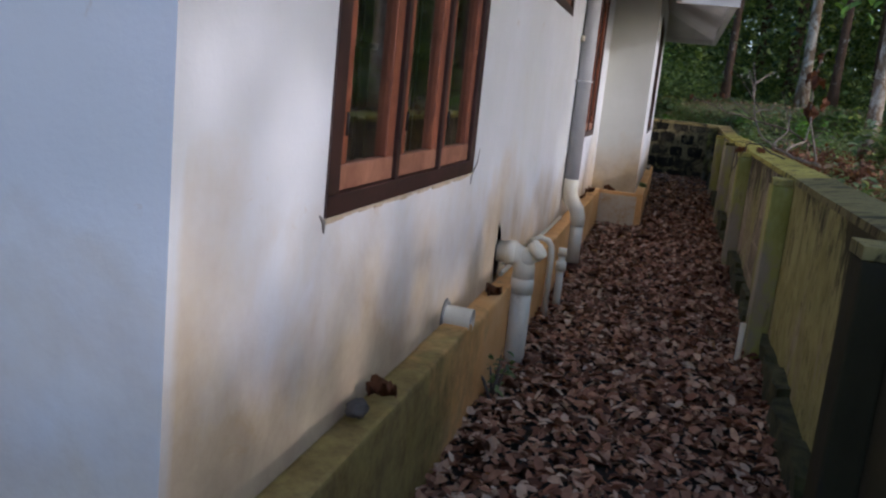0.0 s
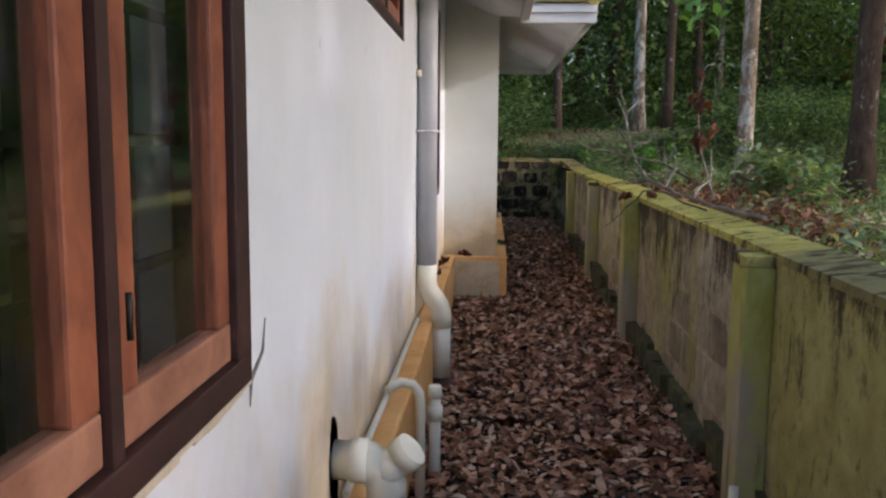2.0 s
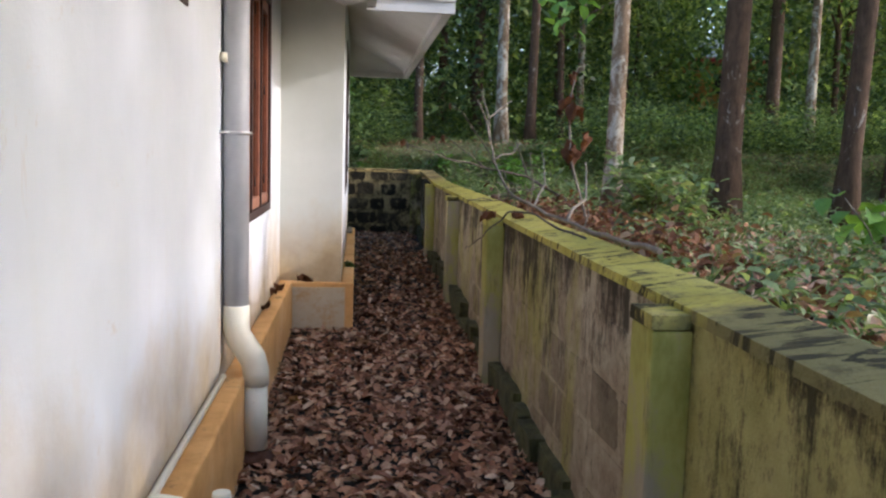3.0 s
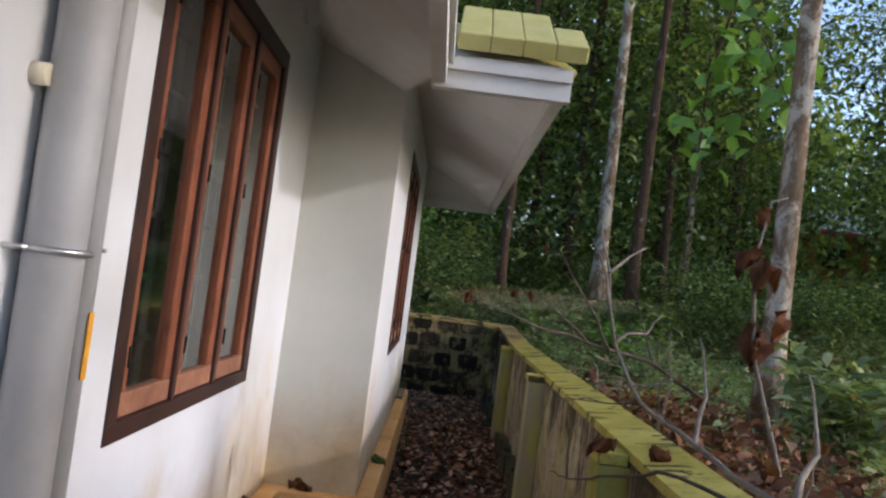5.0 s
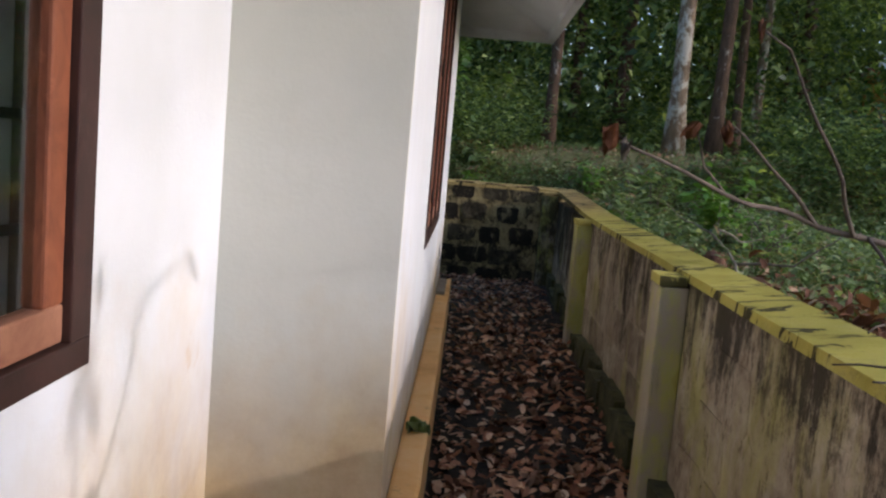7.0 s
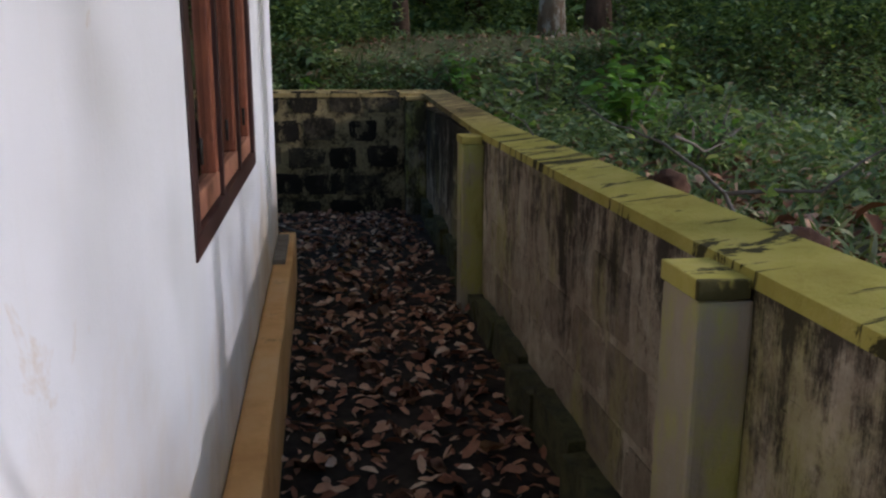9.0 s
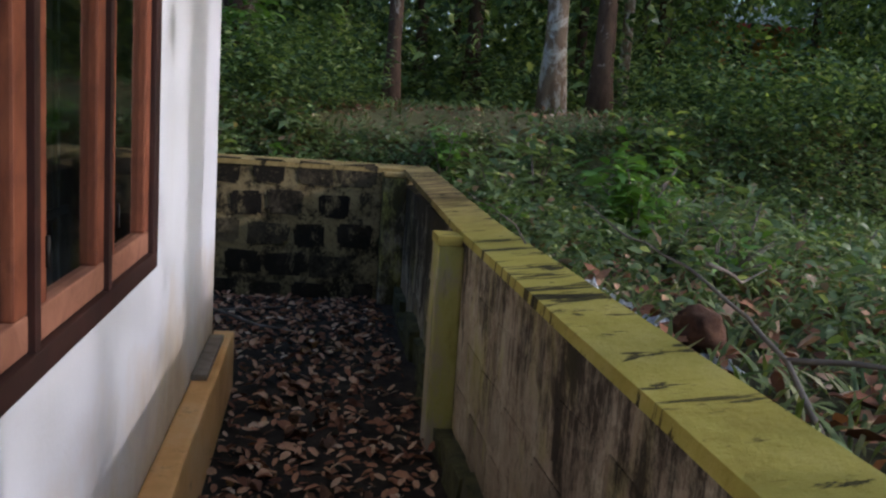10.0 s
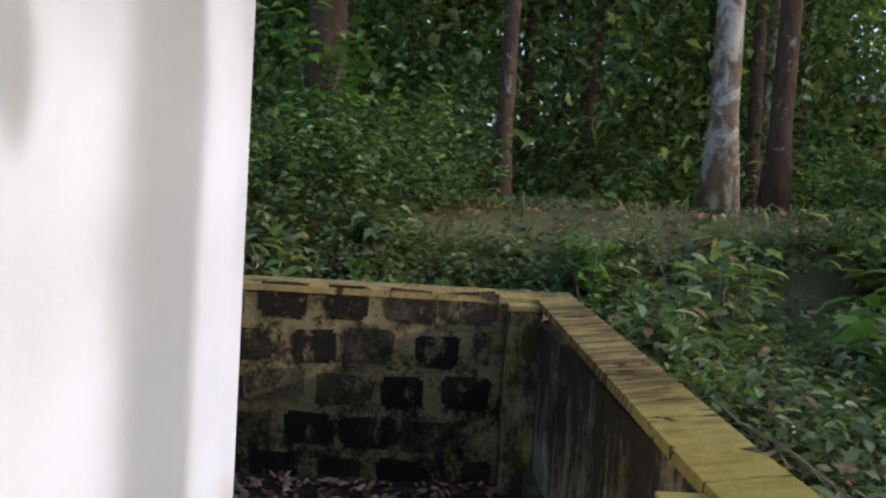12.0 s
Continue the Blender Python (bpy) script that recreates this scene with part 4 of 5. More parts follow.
def down_pipe():
    y, xu, xl = 8.04, AX + 0.062, AX + 0.15
    t = base("downpipe", (xl, y, 0.72), "grey plastic rain downpipe with white offset bend and steel clamp", "pipe")
    part("riser", tube([(xu, y, 1.43), (xu, y, 3.45)], 0.056, 24), M_PVC_GREY, t, "grey painted upper pipe")
    part("offset_bend", tube([(xu, y, 1.47), (xu, y, 1.37), (xu + 0.012, y, 1.32), (xl - 0.012, y, 1.22), (xl, y, 1.17), (xl, y, 1.10)], 0.06, 24), M_PVC, t, "white double-bend fitting")
    part("tail", tube([(xl, y, 1.10), (xl, y, 0.80)], 0.055, 24), M_PVC, t)
    for zc in (2.24,):
        bm = bmesh.new()
        sweep(bm, [(xu + 0.064 * math.cos(a), y + 0.064 * math.sin(a), zc) for a in (radians(q) for q in range(-110, 111, 20))], 0.007, 6)
        sweep(bm, [(AX, y - 0.075, zc), (xu - 0.02, y - 0.062, zc)], 0.006, 6)
        part("clamp", bm, M_STEEL, t, "bright steel wire clamp")
    part("spacer", tube([(AX, y - 0.055, 2.56), (AX + 0.03, y - 0.055, 2.56)], 0.022, 10), M_PVC, t)
    s = base("vent_pipe", (AX + 0.05, y + 0.17, PZ), "slim grey vent pipe beside the rain downpipe", "pipe")
    part("shaft", tube([(AX + 0.05, y + 0.17, 1.62), (AX + 0.05, y + 0.17, 3.42)], 0.03, 18), M_PVC_GREY, s)
    part("clamp", tube([(AX, y + 0.205, 2.25), (AX + 0.083, y + 0.19, 2.25)], 0.005, 6), M_STEEL, s, "steel wire clamp")
    part("paint_mark", boxes((AX + 0.0805, AX + 0.083, y + 0.155, y + 0.178, 1.98, 2.12)), M_ORANGE, s, "orange paint dab")


def spout():
    s = base("wall_spout", (AX, 10.0, 3.36), "grey plastic spout bent out of the wall above the window", "pipe")
    part("bend", tube([(AX - 0.02, 9.72, 3.44), (AX + 0.07, 9.74, 3.44), (AX + 0.10, 9.82, 3.42), (AX + 0.10, 9.95, 3.38), (AX + 0.10, 10.02, 3.33)], [0.03, 0.03, 0.032, 0.032, 0.034], 14), M_PVC_GREY, s)


spout(), soil_pipe(), stub_pipe(), waste_pipe(), down_pipe()

# small tube standing against the boundary wall
tb = base("stub_tube", (1.02, 6.1, 0.72), "small white plastic tube standing beside the boundary wall", "pipe")
part("shaft", tube([(1.03, 6.12, 0.68), (1.035, 6.13, 0.96)], 0.017, 12), M_PVC, tb)


# ---- trees ----
def trunk_arrays(pts, radii, n=10):
    bm = bmesh.new()
    sweep(bm, pts, radii, n)
    return bm


def tree(name, at, height, r0, lean, bark, label, seed, crown_from=0.5, leaves=2500, spread=2.6, leaf=0.17, knots=True, leaf_mat=None):
    """A tapered trunk with limbs and a crown of many folded leaves."""
    rnd = random.Random(seed)
    g = np.random.default_rng(seed)
    x, y, z = at
    t = base(name, at, label, "tree")
    pts, radii = [], []
    n = 14
    for i in range(n + 1):
        f = i / n
        w = 0.10 * height / 10
        pts.append((x + lean[0] * height * f + w * noise.noise((f * 3, seed, 0)) * f, y + lean[1] * height * f + w * noise.noise((seed, f * 3, 5)) * f, z - 0.1 + height * f))
        radii.append(r0 * (1.0 - 0.72 * f) + r0 * 0.55 * max(0, 1 - f * height / 0.5) ** 2)
    bm = trunk_arrays(pts, radii, 12)
    limbs = []
    for k in range(9):
        f = crown_from + (1 - crown_from) * (k + rnd.random()) / 9.5
        i = min(int(f * n), n - 1)
        p = Vector(pts[i]).lerp(Vector(pts[i + 1]), f * n - i)
        a = rnd.uniform(0, 2 * math.pi)
        L = spread * (0.55 + 0.6 * rnd.random()) * (1.15 - 0.5 * (f - crown_from) / (1 - crown_from))
        q = [p]
        for j in range(1, 6):
            u = j / 5
            q.append(p + Vector((math.cos(a + 0.5 * u) * L * u, math.sin(a + 0.5 * u) * L * u, L * (0.5 * u + 0.12 * u * u))) + Vector((rnd.uniform(-.1, .1), rnd.uniform(-.1, .1), 0)) * L * 0.3)
        r = r0 * (1 - 0.72 * f) * 0.5
        sweep(bm, q, [max(r * (1 - 0.85 * j / 5), 0.008) for j in range(6)], 6)
        limbs.append(q)
    limbs.append([Vector(p) for p in pts[-4:]])
    part("trunk", bm, bark, t)
    pos = []
    clumps = []
    for q in limbs:
        for j in range(2, len(q)):
            for _ in range(3):
                clumps.append(np.array(q[j]) + g.normal(0, 0.42, 3) * (spread / 2.6))
    clumps = np.array(clumps)
    idx = g.integers(0, len(clumps), leaves)
    pos = clumps[idx] + g.normal(0, 1, (leaves, 3)) * np.array([0.42, 0.42, 0.28]) * (spread / 2.6)
    v, q = leaf_arrays(pos, g.uniform(0, 6.28, leaves), g.uniform(-0.9, 0.25, leaves), g.normal(0, 0.5, leaves), g.uniform(0.65, 1.25, leaves) * leaf, g.uniform(0.38, 0.55, leaves) * leaf, oval=False)
    mesh_np("crown", v, q, leaf_mat or M_TREE_LEAF, t)
    return t


def on_ground(x, y):
    return (x, y, ground_z(x, y) - 0.02)


near_tree = tree("tree", on_ground(2.70, 11.95), 11.5, 0.084, (0.012, 0.02), M_BARK_PALE, "slender tree with pale lichen-spotted bark just beyond the wall", 3, 0.45, 2600, 2.3)
tree("tree", on_ground(4.55, 13.6), 13, 0.16, (0.01, 0.0), M_BARK_BROWN, "stout brown-barked tree with scattered white lichen spots", 4, 0.45, 2600, 2.6)
tree("tree", on_ground(5.9, 13.4), 13, 0.13, (0.03, 0.0), M_BARK_BROWN, "brown-barked tree standing in the grass", 5, 0.45, 2600, 2.6)
tree("tree", on_ground(2.90, 19.45), 12, 0.11, (-0.006, 0.0), M_BARK_PALE, "pale grey tree on top of the grassy bank", 6, 0.42, 2600, 2.5)
tree("tree", on_ground(3.53, 19.95), 12, 0.095, (0.012, 0.0), M_BARK_BROWN, "dark brown tree beside a pale one on the bank", 7, 0.42, 2600, 2.4)
tree("tree", on_ground(-0.24, 21.2), 14, 0.2, (0.012, 0.0), M_BARK_BROWN, "thick reddish-brown tree half hidden by undergrowth", 8, 0.5, 2600, 3.0)
tree("tree", on_ground(1.6, 22.6), 13, 0.1, (0.012, 0.0), M_BARK_BROWN, "buff-barked tree deep in the grove", 9, 0.45, 2600, 2.6)

# a bough with large soft leaves that hangs from the nearest tree
line = [Vector(p) for p in ((2.78, 12.05, 5.6), (2.7, 12.6, 5.5), (2.55, 13.0, 4.9), (2.44, 13.2, 4.2), (2.44, 13.25, 3.5))]
part("bough", tube(line, [0.03, 0.022, 0.014, 0.009, 0.004], 8), M_BARK_BROWN, near_tree)
part("bough", tube([line[2], (2.75, 12.8, 4.4), (2.95, 12.7, 3.9)], [0.012, 0.008, 0.004], 7), M_BARK_BROWN, near_tree)
gb = np.random.default_rng(95)
spots = np.array([list(line[2].lerp(line[4], k)) for k in gb.uniform(0, 1, 46)] + [list(Vector((2.55, 13.0, 4.9)).lerp(Vector((2.95, 12.7, 3.9)), k)) for k in gb.uniform(0.2, 1, 24)]) + gb.normal(0, 0.17, (70, 3))
Lb = gb.uniform(0.13, 0.22, 70)
mesh_np("bough_leaves", *leaf_arrays(spots, gb.uniform(0, 6.28, 70), gb.uniform(-1.1, -0.2, 70), gb.normal(0, 0.5, 70), Lb, Lb * 0.72), M_BRIGHT, near_tree)

# the grove behind: five models, many trees
# the last two are added out of view to shade the long wall
GROVE = [(-4.5, 25), (-2.8, 29), (-0.8, 31), (1.2, 34), (3.6, 28), (5.2, 24.5), (6.4, 30), (6.2, 26.6), (9.6, 22.6), (9.0, 31.6), (12.5, 25), (14.5, 28), (19.0, 24.0), (16.5, 32.0), (4.6, 36), (8.2, 38), (11.4, 37.6),
         (20, 29), (-6.5, 31), (-9, 27), (-2, 38), (24, 34), (28, 26), (18, 40), (0.5, 43), (6.5, 45), (12, 47), (-6, 44), (24, 44), (3.0, 31.5), (9.5, 34.5), (8.8, 4.7), (9.4, 1.2)]
models = []
for i in range(5):
    bark = M_BARK_PALE if i == 2 else M_BARK_BROWN
    models.append(tree("tree", on_ground(*GROVE[i]), 12 + 1.3 * i, 0.09 + 0.02 * i, (0.01 * (i - 2), 0.008), bark, "tall slim tree of the shady grove", 20 + i, 0.2, 4200, 3.2, 0.23))
    models[-1]["group"] = "trees of the grove"
for i, (x, y) in enumerate(GROVE[5:]):
    src = models[i % 5]
    p = on_ground(x, y)
    copy_thing(src, Matrix.Translation(p) @ Matrix.Rotation(i * 2.399, 4, "Z") @ Matrix.Diagonal((*[0.85 + 0.3 * random.random()] * 3, 1)))

# thinner trees on the sunny side, mostly added out of view to dapple the walls
SUNNY = [(7.4, 2.8), (12.2, 4.8), (12.5, 0.2), (8.0, -2.0), (17.5, -3.0), (15.5, 5.5), (11.0, 15.6), (16.5, 9.0), (9.8, 18.4), (14.5, 17.0), (19.0, 17.5), (12.8, 21.0), (22.5, 13.5), (9.4, 20.6), (17.5, 21.5), (9.0, 12.3), (12.4, 12.9)]
thin = []
for i in range(3):
    thin.append(tree("tree", on_ground(*SUNNY[i]), 11 + i, 0.10 + 0.015 * i, (0.0, 0.01), M_BARK_PALE if i == 1 else M_BARK_BROWN, "slim thinly leaved tree added on the sunny side", 40 + i, 0.25, 1400, 2.9, 0.2))
    thin[-1]["group"] = "trees of the sunny side"
for i, (x, y) in enumerate(SUNNY[3:]):
    copy_thing(thin[i % 3], Matrix.Translation(on_ground(x, y)) @ Matrix.Rotation(1.1 + i * 2.399, 4, "Z") @ Matrix.Diagonal((*[0.9 + 0.25 * random.random()] * 3, 1)))

# trees added out of view, whose fuller crowns throw dappled shade on the long wall
shade = tree("tree", on_ground(10.5, 4.0), 12, 0.13, (0.0, 0.01), M_BARK_BROWN, "leafy tree added out of view to shade the house wall", 47, 0.25, 5200, 3.1, 0.22)
shade["group"] = "trees of the sunny side"
for i, (x, y) in enumerate(((9.6, 1.0), (11.2, -1.8))):
    copy_thing(shade, Matrix.Translation(on_ground(x, y)) @ Matrix.Rotation(0.7 + i * 2.1, 4, "Z"))


# ---- undergrowth ----
def stuff(name, v, q, mat, label, category):
    o = mesh_np(name, v, q, mat)
    return tagged(o, label, category, kind="stuff")


def ground_many(x, y):
    return np.array([ground_z(a, b) for a, b in zip(x, y)])


def weeds(name, n, xr, yr, hr, leaf, mat, label, seed, keep=None, per=14):
    """Leafy weeds: upright tufts with leaves round a stem."""
    g = np.random.default_rng(seed)
    x, y = g.uniform(*xr, n), g.uniform(*yr, n)
    if keep is not None:
        ok = keep(x, y)
        x, y = x[ok], y[ok]
    n = len(x)
    z = ground_many(x, y)
    h = g.uniform(*hr, n)
    m = n * per
    f = g.uniform(0.1, 1, m)
    i = np.repeat(np.arange(n), per)
    rad = 0.28 * h[i] * g.uniform(0.1, 1, m)
    ang = g.uniform(0, 6.28, m)
    pos = np.stack([x[i] + rad * np.cos(ang), y[i] + rad * np.sin(ang), z[i] + h[i] * f], 1)
    L = g.uniform(0.6, 1.3, m) * leaf
    v, q = leaf_arrays(pos, ang + g.normal(0, 0.5, m), g.uniform(-0.5, 0.6, m), g.normal(0, 0.4, m), L, L * g.uniform(0.35, 0.6, m))
    return stuff(name, v, q, mat, label, "undergrowth")


def off_wall(x, y):
    return (x > 1.5) | (y > 17.98)


def patchy(x, y):
    clump = np.array([noise.noise((a * 0.8, b * 0.8, 2.0)) for a, b in zip(x, y)])
    want = np.clip((y - 11.5) / 4, 0.16, 1) * np.clip(0.62 + 1.5 * clump, 0.1, 1)
    return (x > 1.62 + 0.12 * np.sin(y * 1.3)) & (rng.uniform(0, 1, len(x)) < want)


weeds("weeds", 6200, (1.5, 9), (8, 18.4), (0.08, 0.34), 0.062, M_WEED, "low leafy green weeds beyond the boundary wall", 31, patchy, 13)
weeds("bank_weeds", 5200, (-6, 9), (17.95, 18.85), (0.07, 0.26), 0.058, M_WEED, "dense leafy weeds on the bank behind the yard", 32, lambda x, y: np.array([noise.noise((a * 1.1, b * 1.1, 6.0)) for a, b in zip(x, y)]) > -0.25, 14)
weeds("tall_weeds", 1300, (-7, 1.3), (18.6, 23), (0.25, 0.85), 0.07, M_SHADE_TONED_LEAF, "tall leafy weeds round the thick tree", 36, lambda x, y: x < 0.8 + 0.5 * np.sin(y * 2), 44)
weeds("undergrowth", 3000, (-10, 22), (21.0, 34), (0.3, 1.25), 0.12, M_SHADE_TONED_LEAF, "tall dense undergrowth of the shady grove", 33, lambda x, y: (y > 24.2 + 0.6 * np.sin(x)) | ((x < 0.6) & (y > 22.8)) | (x > 9), 32)
weeds("hedge", 1300, (3.9, 22), (18.3, 20.6), (0.4, 1.0), 0.08, M_SHADE_TONED_LEAF, "dark dense shrubs along the terrace bank", 34, lambda x, y: (y > 18.5 + 0.2 * np.sin(x)) & (x > 4.3 + 0.3 * np.sin(y * 3)), 40)
weeds("near_weeds", 700, (1.6, 8), (-3, 9), (0.1, 0.3), 0.07, M_WEED, "low weeds in the grass beyond the wall", 35, lambda x, y: x > 1.6)


def grass(n, xr, yr, seed):
    g = np.random.default_rng(seed)
    x, y = g.uniform(*xr, n), g.uniform(*yr, n)
    pos = np.stack([x, y, ground_many(x, y) - 0.01], 1)
    L = g.uniform(0.05, 0.17, n)
    v, q = leaf_arrays(pos, g.uniform(0, 6.28, n), g.uniform(0.6, 1.4, n), g.normal(0, 0.3, n), L, L * 0.09 + 0.004, 0.1, 0.35)
    stuff("grass", v, q, M_GRASS, "short rough green grass beyond the wall", "grass")


grass(34000, (1.7, 9), (4, 18), 41)
grass(8000, (0.2, 9), (18.8, 23.4), 42)


def in_lane(x, y):
    """The cleared lane that leads to the far house."""
    return np.abs(x - (22.5 - 0.558 * (51.0 - y))) < 1.7


def far_woods():
    """Foliage masses that close the grove all round."""
    g = np.random.default_rng(51)
    v_all, q_all, base_i = [], [], 0
    n_c = 4400
    ang = g.uniform(radians(-8), radians(215), n_c)
    dist = g.uniform(33, 60, n_c)
    cx, cy = 2 + dist * np.cos(ang), 10 + dist * np.sin(ang)
    clear = ~(in_lane(cx, cy) & (cy < 51))
    ang, dist, cx, cy = ang[clear], dist[clear], cx[clear], cy[clear]
    n_c = len(cx)
    east = (np.abs(ang) < radians(32))
    cz = ground_many(cx, cy) + np.where(east, g.uniform(0, 5, n_c), np.where(ang < radians(76), 10, 21) * g.uniform(0, 1, n_c) ** 1.35)
    per = 75
    i = np.repeat(np.arange(n_c), per)
    pos = np.stack([cx, cy, cz], 1)[i] + g.normal(0, 1, (n_c * per, 3)) * np.array([1.3, 1.3, 0.9])
    m = len(pos)
    L = g.uniform(0.35, 0.75, m)
    v, q = leaf_arrays(pos, g.uniform(0, 6.28, m), g.uniform(-0.9, 0.3, m), g.normal(0, 0.5, m), L, L * 0.55, oval=False)
    stuff("far_woods", v, q, M_TREE_LEAF, "dense green woodland closing the distance", "woodland")


far_woods()


def canopy():
    """The grove's middle leafage, in loose clumps."""
    g = np.random.default_rng(57)
    n_c = 1900
    cx, cy = g.uniform(-13, 22, n_c), g.uniform(23.5, 40, n_c)
    some = ((cx < 4.5) | (g.uniform(0, 1, n_c) < 0.75)) & ~in_lane(cx, cy)
    cx, cy = cx[some], cy[some]
    n_c = len(cx)
    cz = ground_many(cx, cy) + 0.5 + 13 * g.uniform(0, 1, n_c) ** 1.3
    per = 90
    i = np.repeat(np.arange(n_c), per)
    pos = np.stack([cx, cy, cz], 1)[i] + g.normal(0, 1, (n_c * per, 3)) * np.array([0.75, 0.75, 0.5])
    m = len(pos)
    L = g.uniform(0.12, 0.29, m)
    stuff("canopy", *leaf_arrays(pos, g.uniform(0, 6.28, m), g.uniform(-0.9, 0.3, m), g.normal(0, 0.5, m), L, L * 0.5, oval=False), M_SHADE_TONED_LEAF, "loose green leafage filling the grove", "foliage")


canopy()


# ---- leaf litter on the path ----
def litter(n, xr, yr, seed, zf, size=(0.045, 0.105)):
    g = np.random.default_rng(seed)
    x, y = g.uniform(*xr, n), g.uniform(*yr, n)
    thin = np.clip((14.5 - y) / 5.0, 0.3, 1)
    ok = g.uniform(0, 1, n) < thin
    ok &= np.where(y > Y1 - 0.1, np.where(y < Y2 + 0.06, x > BX + 0.1, x > -3), x > AX + 0.1)
    x, y = x[ok], y[ok]
    m = len(x)
    pos = np.stack([x, y, zf(x, y) + g.uniform(0.004, 0.035, m)], 1)
    L = g.uniform(*size, m)
    return leaf_arrays(pos, g.uniform(0, 6.28, m), g.normal(0.05, 0.28, m), g.normal(0, 0.45, m), L, L * g.uniform(0.38, 0.62, m), g.uniform(0.05, 0.4, (m, 1)), g.uniform(-0.25, 0.3, (m, 1)))


stuff("leaf_litter", *litter(36000, (AX, 1.2), (0.5, 17.6), 61, ground_many, (0.03, 0.082)), M_DRY, "thick carpet of dry brown fallen leaves on the path", "leaf litter")
stuff("outer_litter", *litter(16000, (1.45, 4.5), (5, 18.3), 62, ground_many, (0.05, 0.13)), M_DRY, "dry brown fallen leaves beyond the wall", "leaf litter")
stuff("terrace_litter", *litter(26000, (-1.0, 6.5), (18.3, 22.5), 63, ground_many, (0.03, 0.075)), M_DRY, "dry brown fallen leaves on the grassy terrace", "leaf litter")


# ---- dead branches and hanging brown leaves behind the wall ----
def blades(pos, yaw, pitch, roll, L, W, fold=0.35, droop=0.25):
    a = [np.asarray(k, dtype=float) for k in (pos, yaw, pitch, roll, L, W)]
    return leaf_arrays(*a, fold, droop)


def branch(name, label, stems, at, mat=None):
    b = base(name, at, label, "branch")
    for k, (pts, r0, r1) in enumerate(stems):
        # add small kinks between the given points
        fine = []
        for p, q in zip(pts, pts[1:]):
            for s in range(4):
                v = Vector(p).lerp(Vector(q), s / 4)
                fine.append(v + Vector(noise.noise_vector(v * 4)) * 0.02)
        fine.append(Vector(pts[-1]))
        n = len(fine)
        part("stem" if k == 0 else "twig", tube(fine, [r0 + (r1 - r0) * i / (n - 1) for i in range(n)], 7), mat or M_TWIG, b)
    return b


branch("dead_branch", "long bleached dead branch lying over the wall coping", [
    ([(1.47, 7.3, 1.83), (1.40, 7.8, 1.835), (1.37, 8.4, 1.85), (1.34, 9.1, 1.88), (1.30, 9.62, 1.93), (1.22, 9.83, 2.13), (1.21, 9.98, 2.38), (1.17, 10.1, 2.62)], 0.013, 0.004),
    ([(1.22, 9.83, 2.13), (1.27, 9.85, 2.17), (1.37, 9.9, 2.18), (1.42, 9.92, 2.26)], 0.008, 0.003),
    ([(1.215, 9.92, 2.28), (1.19, 9.95, 2.4), (1.12, 10.0, 2.55)], 0.009, 0.003),
    ([(1.20, 10.0, 2.42), (1.30, 10.1, 2.50), (1.40, 10.2, 2.56)], 0.008, 0.003),
    ([(1.37, 8.4, 1.85), (1.55, 8.7, 1.95), (1.6, 8.9, 2.15)], 0.011, 0.003),
    ([(1.34, 9.1, 1.88), (1.5, 9.5, 2.0), (1.52, 9.7, 2.2)], 0.009, 0.003)], (1.4, 8.0, 1.83))
caught = branch("dead_branch", "dark bare fallen branch with curling twigs reaching over the coping", [
    ([(2.35, 11.45, 1.5), (2.1, 11.33, 1.82), (1.75, 11.2, 2.0), (1.5, 11.14, 2.045), (1.36, 11.1, 2.07), (1.2, 11.0, 2.1), (1.0, 10.8, 2.14), (0.8, 10.6, 2.19), (0.66, 10.44, 2.25)], 0.014, 0.003),
    ([(1.47, 11.12, 2.05), (1.38, 11.0, 2.2), (1.23, 10.88, 2.38), (1.12, 10.8, 2.5), (1.02, 10.74, 2.54)], 0.007, 0.002),
    ([(1.36, 11.1, 2.07), (1.2, 10.95, 2.17), (1.06, 10.82, 2.26), (0.97, 10.73, 2.31)], 0.007, 0.002),
    ([(1.0, 10.8, 2.14), (0.93, 10.78, 2.2), (0.9, 10.74, 2.28)], 0.004, 0.002),
    ([(1.52, 11.14, 2.045), (1.5, 10.98, 1.97), (1.56, 10.86, 1.93), (1.62, 10.8, 1.95)], 0.006, 0.002),
    ([(1.75, 11.2, 2.0), (1.68, 11.3, 2.2), (1.6, 11.35, 2.42)], 0.007, 0.002),
    ([(1.9, 11.26, 1.93), (1.7, 11.0, 1.9), (1.45, 10.75, 1.87), (1.3, 10.6, 1.86)], 0.007, 0.002)], (2.35, 11.45, 1.55), M_TWIG_DARK)
branch("dead_branch", "thin dark twig drooping from the coping down the wall face", [
    ([(1.3, 7.75, 1.83), (1.16, 8.14, 1.9), (1.11, 8.56, 1.87), (1.1, 9.03, 1.765), (1.11, 9.88, 1.57), (1.15, 10.6, 1.45)], 0.006, 0.003),
    ([(1.11, 9.88, 1.57), (1.1, 9.95, 1.66), (1.12, 10.05, 1.74)], 0.004, 0.002)], (1.3, 7.75, 1.83), M_TWIG_DARK)
branch("dead_branch", "thin dark twig lying across the coping", [
    ([(1.62, 10.2, 1.78), (1.45, 10.25, 1.87), (1.3, 10.3, 1.85), (1.12, 10.36, 1.83)], 0.006, 0.002),
    ([(1.3, 10.3, 1.85), (1.2, 10.2, 1.87), (1.1, 10.15, 1.85)], 0.004, 0.002)], (1.62, 10.2, 1.6), M_TWIG_DARK)
